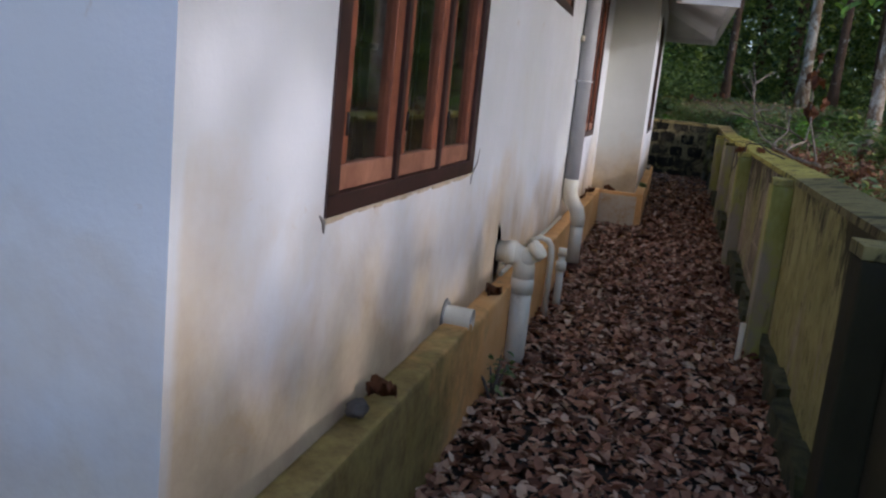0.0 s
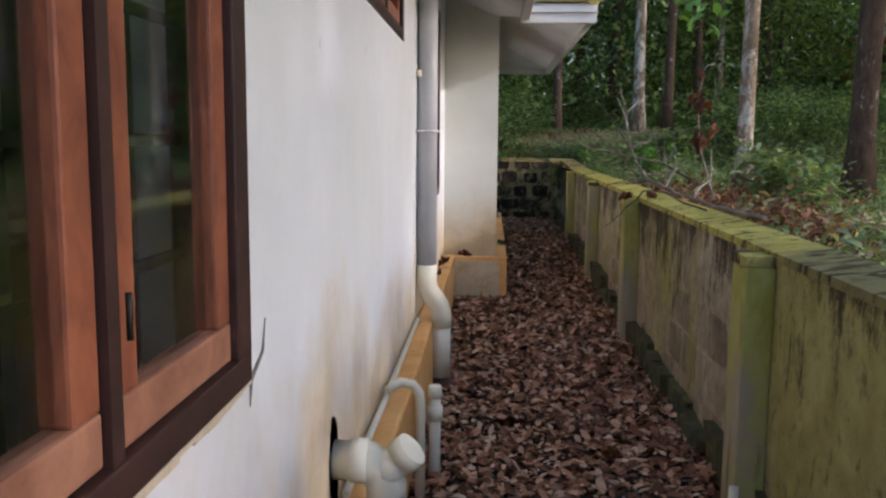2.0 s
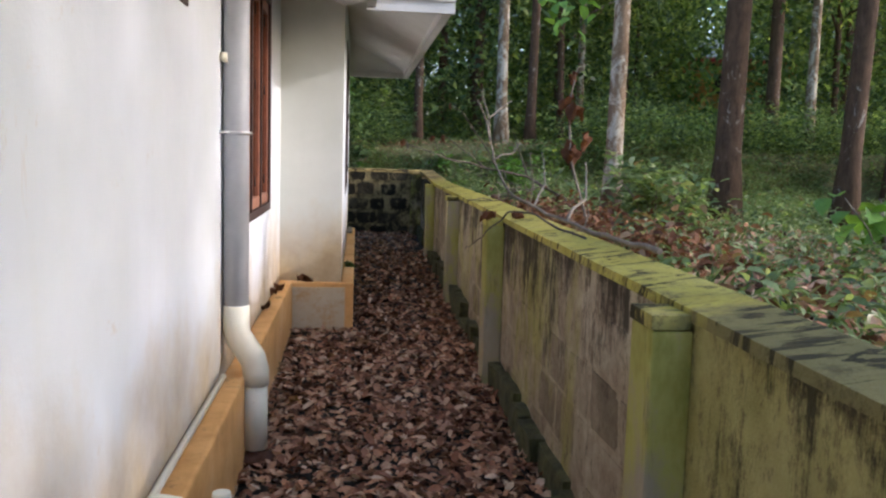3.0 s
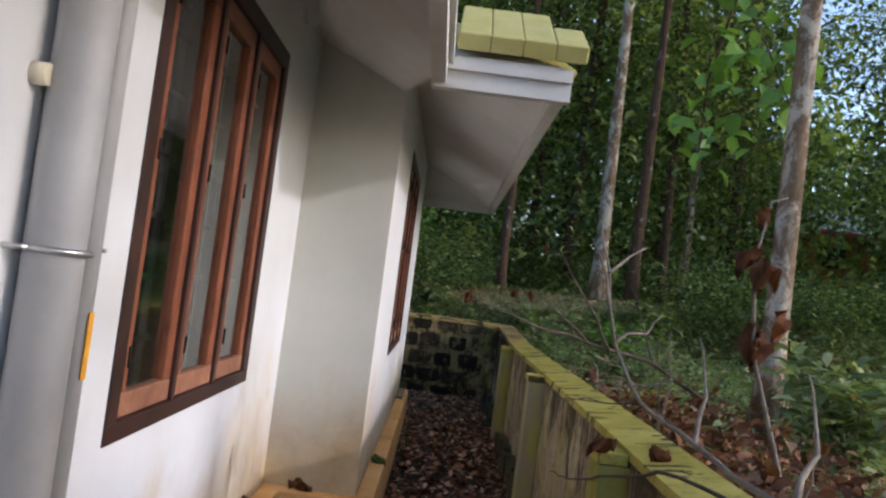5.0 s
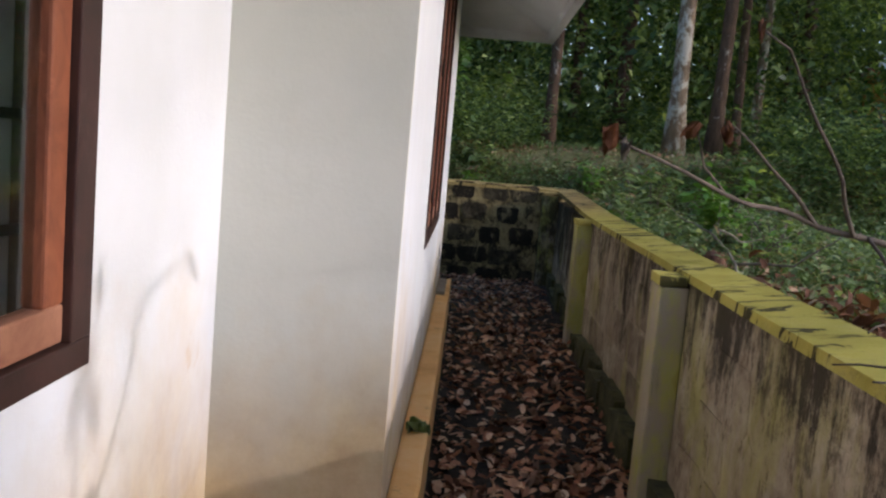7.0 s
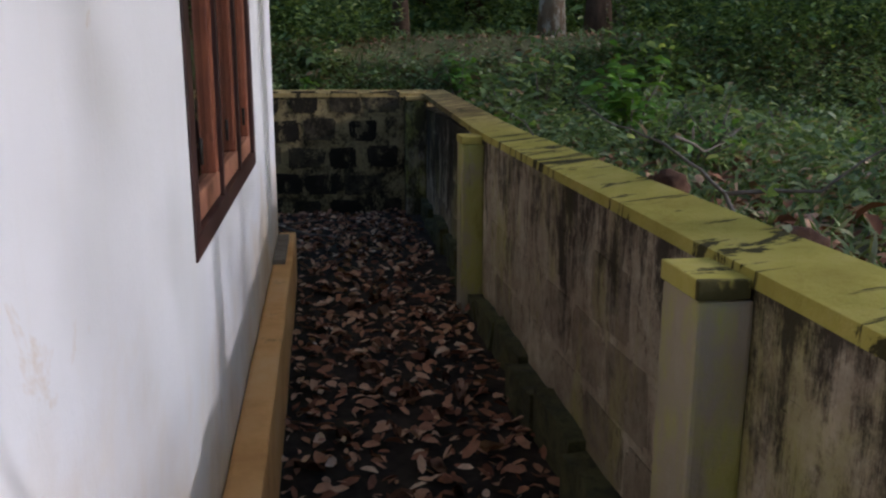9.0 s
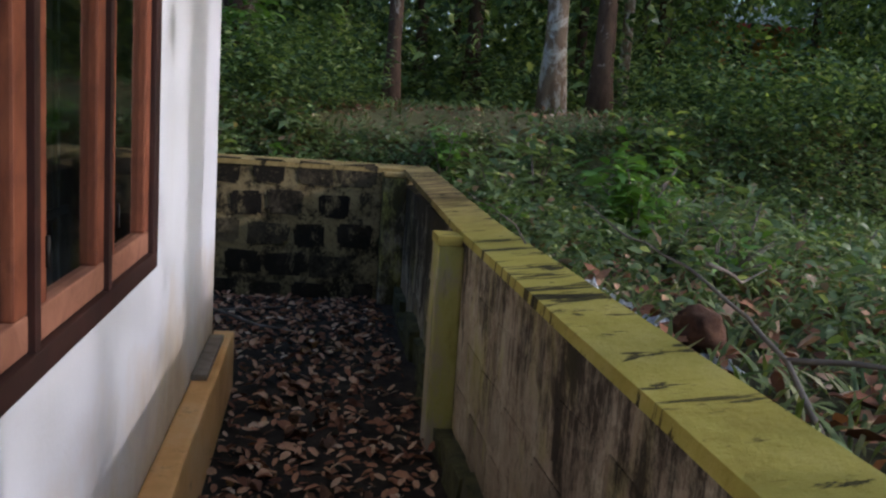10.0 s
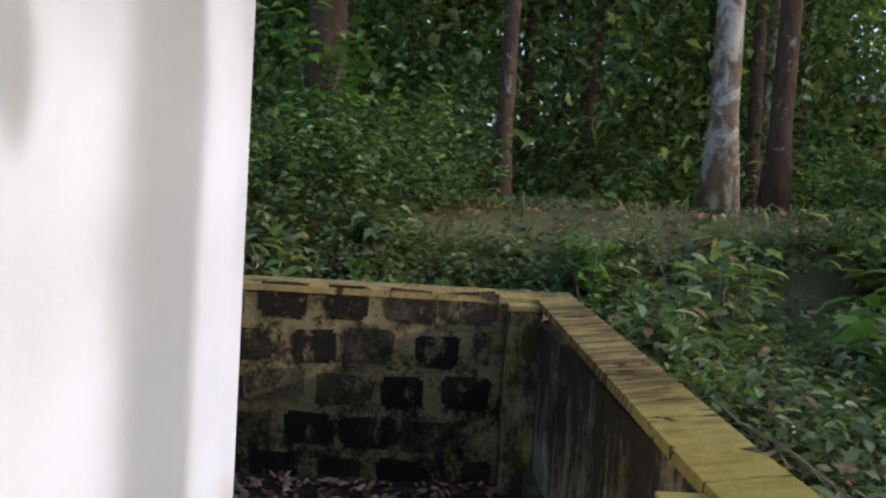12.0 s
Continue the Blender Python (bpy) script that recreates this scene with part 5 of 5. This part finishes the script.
branch("dead_branch", "thin grey fallen branch resting beside a husk", [
    ([(1.75, 12.9, 1.58), (1.86, 13.3, 1.72), (1.93, 13.9, 1.80), (1.88, 14.5, 1.86), (1.82, 14.9, 1.95)], 0.009, 0.003),
    ([(1.93, 13.9, 1.86), (2.1, 14.0, 1.78), (2.3, 14.2, 1.8)], 0.008, 0.003),
    ([(1.86, 13.3, 1.72), (2.1, 13.1, 1.75), (2.3, 13.0, 1.95)], 0.009, 0.003)], (1.8, 13.0, 1.58))
for pts in ([(1.55, 10.4, 1.6), (1.60, 10.3, 1.95), (1.56, 10.25, 2.2)], [(1.75, 10.9, 1.6), (1.68, 10.8, 1.9), (1.72, 10.7, 2.1)], [(1.52, 8.9, 1.6), (1.62, 8.85, 1.85), (1.56, 8.75, 2.0)],
            [(1.5, 14.0, 1.6), (1.46, 14.6, 1.86), (1.35, 15.2, 1.95)], [(2.25, 18.2, 1.7), (2.18, 18.3, 2.0), (2.08, 18.4, 2.2)], [(2.32, 18.3, 1.7), (2.36, 18.35, 2.0), (2.33, 18.4, 2.15)]):
    branch("dry_stick", "pale dry stick standing among the weeds", [(pts, 0.006, 0.002)], pts[0])

sap = base("dead_sapling", (1.85, 9.45, 1.56), "thin dead sapling with a few big curled brown leaves", "sapling")
part("stem", tube([(1.85, 9.45, 1.5), (1.78, 9.5, 1.8), (1.68, 9.55, 2.15), (1.66, 9.6, 2.5), (1.72, 9.65, 2.75), (1.80, 9.7, 2.78)], [0.011, 0.010, 0.008, 0.006, 0.004, 0.003], 7), M_TWIG, sap)
g = np.random.default_rng(71)


def big_dead_leaf(at, yaw, pitch, L):
    """A large curled dead leaf: a cupped, wavy blade with thickness."""
    bm = bmesh.new()
    nu, nv = 7, 5
    rows = []
    for i in range(nu):
        u = i / (nu - 1)
        w = math.sin(math.pi * (0.08 + 0.88 * u)) * L * 0.3
        row = []
        for j in range(nv):
            v = j / (nv - 1) * 2 - 1
            p = Vector((u * L, v * w, -0.35 * L * u * u + 0.16 * L * v * v + 0.025 * math.sin(9 * u + 4 * v)))
            row.append(bm.verts.new(pose(*at, 0, -math.degrees(pitch), math.degrees(yaw)) @ p))
        rows.append(row)
    for a, b in zip(rows, rows[1:]):
        for j in range(nv - 1):
            f = bm.faces.new((a[j], a[j + 1], b[j + 1], b[j]))
            f.smooth = True
    bmesh.ops.solidify(bm, geom=bm.faces[:], thickness=0.003)
    return bm


for at, yaw, pitch, L in (((1.70, 9.62, 2.56), 3.3, -0.5, 0.20), ((1.69, 9.61, 2.52), 4.3, -0.8, 0.19), ((1.68, 9.6, 2.50), 0.3, -0.4, 0.16), ((1.68, 9.58, 2.28), 4.0, -1.2, 0.21), ((1.69, 9.57, 2.25), 5.2, -1.3, 0.2),
                          ((1.78, 9.62, 2.34), 5.6, -1.35, 0.17), ((1.71, 9.63, 2.72), 2.6, -1.0, 0.12)):
    part("leaf", big_dead_leaf(at, yaw, pitch, L * 0.72), M_DEAD, sap, "large curled brown dead leaf")

for at, yaw, pitch, L in (((0.66, 10.44, 2.25), 3.9, -0.2, 0.11), ((0.68, 10.46, 2.245), 4.6, -1.1, 0.09), ((0.97, 10.73, 2.31), 4.2, -1.2, 0.11), ((0.9, 10.74, 2.28), 3.4, 0.5, 0.08), ((1.02, 10.74, 2.54), 4.4, -0.5, 0.07)):
    part("leaf", big_dead_leaf(at, yaw, pitch, L * 0.45), M_TWIG if L == 0.09 else M_DEAD, caught, "curled brown dead leaf still on its twig")

# heap of brown leaves
n = 2600
x, y = np.clip(g.normal(1.95, 0.26, n), 1.5, 3), g.uniform(8.3, 12.2, n)
pos = np.stack([x, y, ground_many(x, y) + np.abs(g.normal(0, 0.11, n))], 1)
L = g.uniform(0.035, 0.085, n)
stuff("brown_leaf_heap", *blades(pos, g.uniform(0, 6.28, n), g.normal(0.2, 0.5, n), g.normal(0, 0.7, n), L, L * 0.5), M_DEAD, "heap of dead brown leaves and brushwood behind the wall", "leaf litter")
n = 150
x, y = g.uniform(1.5, 2.4, n), g.uniform(12.3, 14.2, n)
pos = np.stack([x, y, ground_many(x, y) + np.abs(g.normal(0, 0.05, n))], 1)
L = g.uniform(0.04, 0.085, n)
stuff("brown_leaf_heap", *blades(pos, g.uniform(0, 6.28, n), g.normal(0.1, 0.4, n), g.normal(0, 0.6, n), L, L * 0.5), M_DEAD, "dead brown leaves lying by the coping", "leaf litter")


# ---- husk, plastic litter, logs ----
def lumpy(center, size, seed, amp=0.25):
    bm = bmesh.new()
    bmesh.ops.create_icosphere(bm, subdivisions=3, radius=1.0)
    for v in bm.verts:
        k = 1 + amp * noise.noise(v.co * 2.2 + Vector((seed, 0, 0))) + 0.08 * noise.noise(v.co * 9)
        v.co = Vector(center) + Vector((v.co.x * size[0], v.co.y * size[1], v.co.z * size[2])) * k
    for f in bm.faces:
        f.smooth = True
    return bm


M_HUSK = make_plain("brown_husk_fibre", (0.05, 0.022, 0.012), (0.15, 0.07, 0.035), 14, 0.95, bump=0.8)
tagged(part("coconut_husk", lumpy((1.92, 13.9, 1.64), (0.075, 0.10, 0.075), 2), M_HUSK, None), "rotting brown coconut husk lying in the weeds", "husk")
tagged(part("coconut_husk", lumpy((1.75, 12.62, 1.68), (0.06, 0.09, 0.05), 5), M_HUSK, None), "rotting dark husk beside the wall coping", "husk")


def crumpled(center, size, seed):
    bm = bmesh.new()
    n = 13
    vs = {}
    for i in range(n):
        for j in range(n):
            u, v = i / (n - 1) * 2 - 1, j / (n - 1) * 2 - 1
            r = 1 + 0.3 * noise.noise((u * 2, v * 2, seed))
            h = 0.35 * abs(noise.noise((u * 2.3, v * 2.3, seed + 3))) + 0.22 * abs(noise.noise((u * 6, v * 6, seed)))
            vs[i, j] = bm.verts.new((center[0] + u * size * r * 0.6, center[1] + v * size * r, center[2] + h * size * 1.3 * (1.1 - 0.5 * (u * u + v * v))))
    for i in range(n - 1):
        for j in range(n - 1):
            bm.faces.new((vs[i, j], vs[i + 1, j], vs[i + 1, j + 1], vs[i, j + 1]))
    bmesh.ops.solidify(bm, geom=bm.faces[:], thickness=0.002)
    return bm


for c, s, k in (((1.79, 14.85, 1.57), 0.24, 1), ((1.83, 14.5, 1.57), 0.17, 8), ((1.9, 14.25, 1.57), 0.2, 15), ((1.9, 13.75, 1.57), 0.1, 23)):
    tagged(part("plastic_sheet", crumpled((c[0], c[1], ground_z(c[0], c[1]) + 0.01), s, k), M_PLASTIC, None), "crumpled white plastic sheet thrown in the weeds", "litter")


# ---- leafy shrubs that stand out ----
def shrub(at, height, spread, count, leaf, mat, label, seed, ratio=0.45, pitch=(-0.5, 0.5)):
    rg = np.random.default_rng(seed)
    s = base("shrub", (at[0], at[1], ground_z(*at)), label, "shrub")
    z0 = ground_z(*at)
    tips = []
    for k in range(7):
        a = rg.uniform(0, 6.28)
        r = spread * rg.uniform(0.2, 1)
        p = Vector((at[0], at[1], z0 - 0.03))
        q = Vector((at[0] + r * math.cos(a), at[1] + r * math.sin(a), z0 + height * rg.uniform(0.6, 1)))
        m = p.lerp(q, 0.5) + Vector((0, 0, 0.12 * height))
        part("stem", tube([p, m, q], [0.010, 0.007, 0.003], 5), M_TWIG, s)
        tips += [p.lerp(m, 0.7), m, m.lerp(q, 0.5), q]
    t = np.array([list(v) for v in tips])
    c = t[rg.integers(0, len(t), count)] + rg.normal(0, 0.07, (count, 3)) * spread / 0.3
    L = rg.uniform(0.7, 1.25, count) * leaf
    v, q = leaf_arrays(c, rg.uniform(0, 6.28, count), rg.uniform(*pitch, count), rg.normal(0, 0.35, count), L, L * ratio)
    mesh_np("foliage", v, q, mat, s)
    return s


shrub((2.69, 16.45), 0.62, 0.30, 260, 0.13, M_BRIGHT, "bright yellow-green leafy shrub among the weeds", 81)
shrub((3.05, 16.0), 0.5, 0.28, 200, 0.10, M_WEED, "green shrub with small pale leaves", 82)
shrub((2.75, 10.9), 0.55, 0.42, 420, 0.12, M_WEED, "bushy green shrub at the foot of a pale tree", 83)
shrub((3.2, 11.6), 0.5, 0.45, 380, 0.12, M_WEED, "bushy green shrub in the grass", 84)
shrub((3.75, 9.3), 0.5, 0.35, 40, 0.2, M_BRIGHT, "large-leaved green plant in the grass", 85, 0.7, (-0.7, 0.2))
shrub((4.5, 9.9), 0.55, 0.4, 44, 0.22, M_WEED, "large-leaved green plant beside the grass", 86, 0.7, (-0.7, 0.2))
shrub((1.95, 17.3), 0.55, 0.25, 150, 0.12, M_WEED, "upright leafy weed bush near the yard corner", 87)
shrub((2.35, 17.75), 0.75, 0.28, 190, 0.13, M_WEED, "upright leafy weed bush on the bank", 88)
shrub((1.75, 18.5), 0.55, 0.22, 90, 0.12, M_BRIGHT, "yellow-green sapling on the bank", 89)
shrub((-0.15, 18.25), 0.5, 0.32, 150, 0.15, M_WEED, "broad-leaved weed behind the back wall", 90)
shrub((-0.25, 20.8), 1.5, 0.6, 380, 0.16, M_BRIGHT, "tall feathery green shrub in front of a thick tree", 91)
shrub((3.7, 18.4), 0.55, 0.5, 300, 0.13, M_TREE_LEAF, "dark green shrub at the bank", 92)
shrub((0.5, 22.6), 1.3, 0.7, 420, 0.15, M_TREE_LEAF, "dense green shrub in the grove", 93)
shrub((AX + 0.16, 4.85), 0.22, 0.10, 40, 0.05, M_WEED, "small green sprout at the foot of the plinth", 94)

# mixed broad-leaved weeds: each a small bush with its own stems
rs = random.Random(19)
KINDS = ((M_WEED, 0.09, 0.42, "bushy weed with drooping mid-green leaves"), (M_BRIGHT, 0.075, 0.5, "young bush with fresh yellow-green leaves"),
         (M_WEED, 0.11, 0.36, "bush with long narrow glossy leaves"), (M_WEED, 0.06, 0.6, "low bush with small rounded pale leaves"))
for i in range(30):
    if i < 20:
        at = (rs.uniform(1.75, 4.3), rs.uniform(15.0, 18.4))
    else:
        at = (rs.uniform(-2.2, 1.6), rs.uniform(18.05, 19.0))
    mat, leaf, ratio, text = KINDS[i % 4]
    shrub(at, rs.uniform(0.18, 0.5), rs.uniform(0.14, 0.32), rs.randint(60, 130), leaf * rs.uniform(0.8, 1.2), mat, text + (" beyond the boundary wall" if i < 20 else " behind the back wall"), 200 + i, ratio, (-0.8, 0.3))

# ---- far house between the trees ----
def far_house():
    hx, hy = 22.5, 51.0
    z = ground_z(hx, hy) + 1.5
    hse = base("far_house", (hx, hy, z - 1.5), "small far house with orange walls and a red-edged roof", "house")
    part("wall", boxes((hx - 3, hx + 3, hy, hy + 5, z - 2.2, z + 2.9)), make_plain("orange_wash", (0.62, 0.26, 0.08), (0.72, 0.36, 0.14), 1, 0.9), hse)
    bm = bmesh.new()
    slab(bm, [(hx - 3.6, hy - 0.7, z + 2.75), (hx + 3.6, hy - 0.7, z + 2.75), (hx + 3.6, hy + 2.5, z + 4.2), (hx - 3.6, hy + 2.5, z + 4.2)], 0.16)
    slab(bm, [(hx - 3.6, hy + 2.5, z + 4.2), (hx + 3.6, hy + 2.5, z + 4.2), (hx + 3.6, hy + 5.7, z + 2.75), (hx - 3.6, hy + 5.7, z + 2.75)], 0.16)
    part("roof", bm, make_plain("pale_sheet_roof", (0.55, 0.55, 0.57), (0.68, 0.68, 0.7), 2, 0.6), hse)
    part("eave_board", boxes((hx - 3.6, hx + 3.6, hy - 0.78, hy - 0.702, z + 2.7, z + 2.92)), make_plain("red_board", (0.5, 0.05, 0.04), (0.6, 0.08, 0.06), 3, 0.7), hse, "red painted eave board")
    for k in (-1.6, 1.4):
        w = part("window", boxes((hx + k - 0.6, hx + k + 0.6, hy - 0.06, hy - 0.002, z + 1.0, z + 2.1), bevel=0.02), M_FRAME, hse)


far_house()

# ---- small things on the ledge ----
tagged(part("soil_lump", lumpy((AX + 0.15, 8.04, 0.745), (0.09, 0.075, 0.05), 9, 0.35), make_plain("red_brown_washed_soil", (0.06, 0.025, 0.016), (0.14, 0.06, 0.036), 16, 0.95, bump=0.7), None), "red-brown lump of washed soil under the downpipe", "soil")
bm = boxes((0.205, 0.268, 14.80, 15.44, PZ + 0.001, PZ + 0.028), bevel=0.005)
tagged(part("timber_offcut", bm, make_plain("weathered_board", (0.16, 0.12, 0.08), (0.33, 0.27, 0.2), 9, 0.9, bump=0.4), None), "grey weathered board lying on the ochre plinth ledge", "board")
tagged(part("stone", lumpy((AX + 0.05, 3.30, PZ + 0.07), (0.03, 0.04, 0.027), 4), make_plain("dark_stone", (0.05, 0.045, 0.04), (0.14, 0.12, 0.1), 12, 0.95, bump=0.6), None), "dark lump of stone on the plinth ledge", "stone")
for at, yaw, L, m, lab in (((AX + 0.04, 3.40, PZ + 0.085), 0.9, 0.10, M_DEAD, "curled orange-brown leaf on the plinth ledge"), ((0.22, 11.70, PZ + 0.02), 0.6, 0.10, M_WEED, "curled green leaf on the ochre ledge"),
                           ((-0.14, 10.84, PZ + 0.02), 0.2, 0.12, M_DEAD, "curled brown leaf on the ochre ledge"), ((-0.25, 10.35, PZ + 0.02), 1.4, 0.13, M_DEAD, "curled brown leaf on the ochre ledge"),
                           ((-0.25, 9.6, PZ + 0.02), 1.9, 0.14, M_DEAD, "curled brown leaf on the ochre ledge"), ((1.24, 9.17, 1.815), 0.5, 0.09, M_DEAD, "large curled brown leaf lying on the wall coping"), ((1.17, 9.36, 1.80), 3.4, 0.1, M_DEAD, "large curled brown leaf lying on the wall coping"),
                           ((-0.24, 10.2, PZ + 0.02), 2.9, 0.09, M_DEAD, "curled brown leaf on the ochre ledge"), ((-0.24, 5.05, PZ + 0.02), 1.2, 0.12, M_DEAD, "curled brown leaf on the ochre ledge")):
    tagged(part("fallen_leaf", big_dead_leaf(at, yaw, 0.15, L), m, None), lab, "leaf")
tagged(part("stick", tube([(-0.15, 17.1, 1.12), (0.05, 16.9, 0.95), (0.35, 16.7, 0.9), (0.6, 16.6, 0.89)], [0.006, 0.009, 0.009, 0.005], 7), M_TWIG, None), "pale bent stick lying in the yard corner", "stick")
tagged(part("stick", tube([(-0.6, 17.3, 0.92), (0.0, 17.0, 0.91), (0.5, 17.2, 0.91)], [0.006, 0.009, 0.005], 7), M_TWIG, None), "pale bent stick lying in the yard corner", "stick")


for x0, y0, x1, y1, h in ((2.68, 18.5, 2.5, 18.6, 0.34), (2.55, 18.45, 2.44, 18.5, 0.24)):
    zg = ground_z(x0, y0)
    tagged(part("stick", tube([(x0, y0, zg - 0.03), ((x0 + x1) / 2 + 0.01, (y0 + y1) / 2, zg + h * 0.55), (x1, y1, zg + h)], [0.011, 0.01, 0.006], 7), M_TWIG, None), "pale dead stalk standing in the weeds of the bank", "stick")


# ---- single fallen leaves along the path ----
def leaf_mesh(k):
    bm = big_dead_leaf((0, 0, 0.012), 0, 0.05, 0.062 + 0.014 * k)
    me = bpy.data.meshes.new("leaf")
    bm.to_mesh(me)
    bm.free()
    me.materials.append(M_PIECE)
    return me


def make_piece_leaf():
    m, nt, b = material("single_dry_leaf", 0.8, spec=0.12)
    r = nt.nodes.new("ShaderNodeObjectInfo").outputs["Random"]
    col = ramp(nt, r, (0.0, (0.11, 0.053, 0.034)), (0.5, (0.28, 0.145, 0.085)), (0.85, (0.40, 0.25, 0.16)), (1.0, (0.5, 0.27, 0.1)))
    col = mix(nt, 0.6, col, mix(nt, 1.0, col, ramp(nt, noise_tex(nt, coords(nt), 25, 5, 0.7), (0.3, 0.5), (0.7, 1.4)), "MULTIPLY"))
    paint(nt, b, col)
    return m


M_PIECE = make_piece_leaf()
litter_top = base("loose_leaves", (0.4, 9.0, 0.75), "single curled dry leaves on top of the path's leaf carpet", "leaf litter", "structure")
shapes = [leaf_mesh(k) for k in range(4)]
placed = 0
while placed < 290:
    y = random.uniform(3.2, 16.8)
    x = random.uniform((BX if y > Y1 - 0.1 else AX) + 0.14, 1.08)
    if random.random() > min(1, (19 - y) / 8):
        continue
    o = new("leaf", shapes[placed % 4])
    o.parent = litter_top
    o.matrix_basis = Matrix.Translation(Vector((x, y, ground_z(x, y) + 0.022)) - litter_top.location) @ pose(0, 0, 0, random.uniform(-25, 25), random.uniform(-20, 20), random.uniform(0, 360)) @ Matrix.Diagonal((1, 1, random.choice((1, -1)) * random.uniform(0.5, 1), 1))
    placed += 1


# ---- blocks of the boundary walls ----
def block_mesh(l, h, t, mat, seed):
    bm = bmesh.new()
    box(bm, -t, t * 0.02, -l / 2, l / 2, -h / 2, h / 2)
    bmesh.ops.bevel(bm, geom=[e for e in bm.edges], offset=0.02, segments=2, affect="EDGES")
    for v in bm.verts:
        v.co.y += 0.045 * noise.noise(v.co * 9 + Vector((seed, 0, 0)))
        v.co.z += 0.038 * noise.noise(v.co * 9 + Vector((0, seed, 0)))
    me = bpy.data.meshes.new("block")
    bm.to_mesh(me)
    bm.free()
    me.materials.append(mat)
    return me


COURSE = 0.225
rough_blocks = [block_mesh(l, 0.172, 0.02, M_BLOCK, i * 3.1) for i, l in enumerate((0.27, 0.255, 0.235, 0.265, 0.22, 0.28))]
plain_blocks = [block_mesh(l, 0.20, 0.02, M_RENDER, i * 5.7) for i, l in enumerate((0.345, 0.335, 0.33, 0.35))]
k = 0
for c in range(5):
    z = 0.90 + COURSE * c
    x = 0.97 - 0.155 * (c % 2)
    while x > -4.2:
        o = new("block", rough_blocks[k % 6])
        o.parent = back_wall
        o.matrix_basis = pose(x + random.uniform(-0.02, 0.02), 17.676 - random.uniform(0, 0.004), z + random.uniform(-0.008, 0.008), 0, 0, -90)
        x -= 0.31 + 0.012 * (k % 3)
        k += 1
for c in range(4):
    z = 0.83 + COURSE * c
    y = 6.70 + 0.185 * (c % 2)
    while y < 17.4:
        if all(abs(y - p) > 0.24 for p in PY):
            o = new("block", plain_blocks[k % 4])
            o.parent = side_wall
            o.matrix_basis = pose(wall_x(y) - random.uniform(0.001, 0.005), y, z, 0, 0, 180)
        y += 0.37
        k += 1
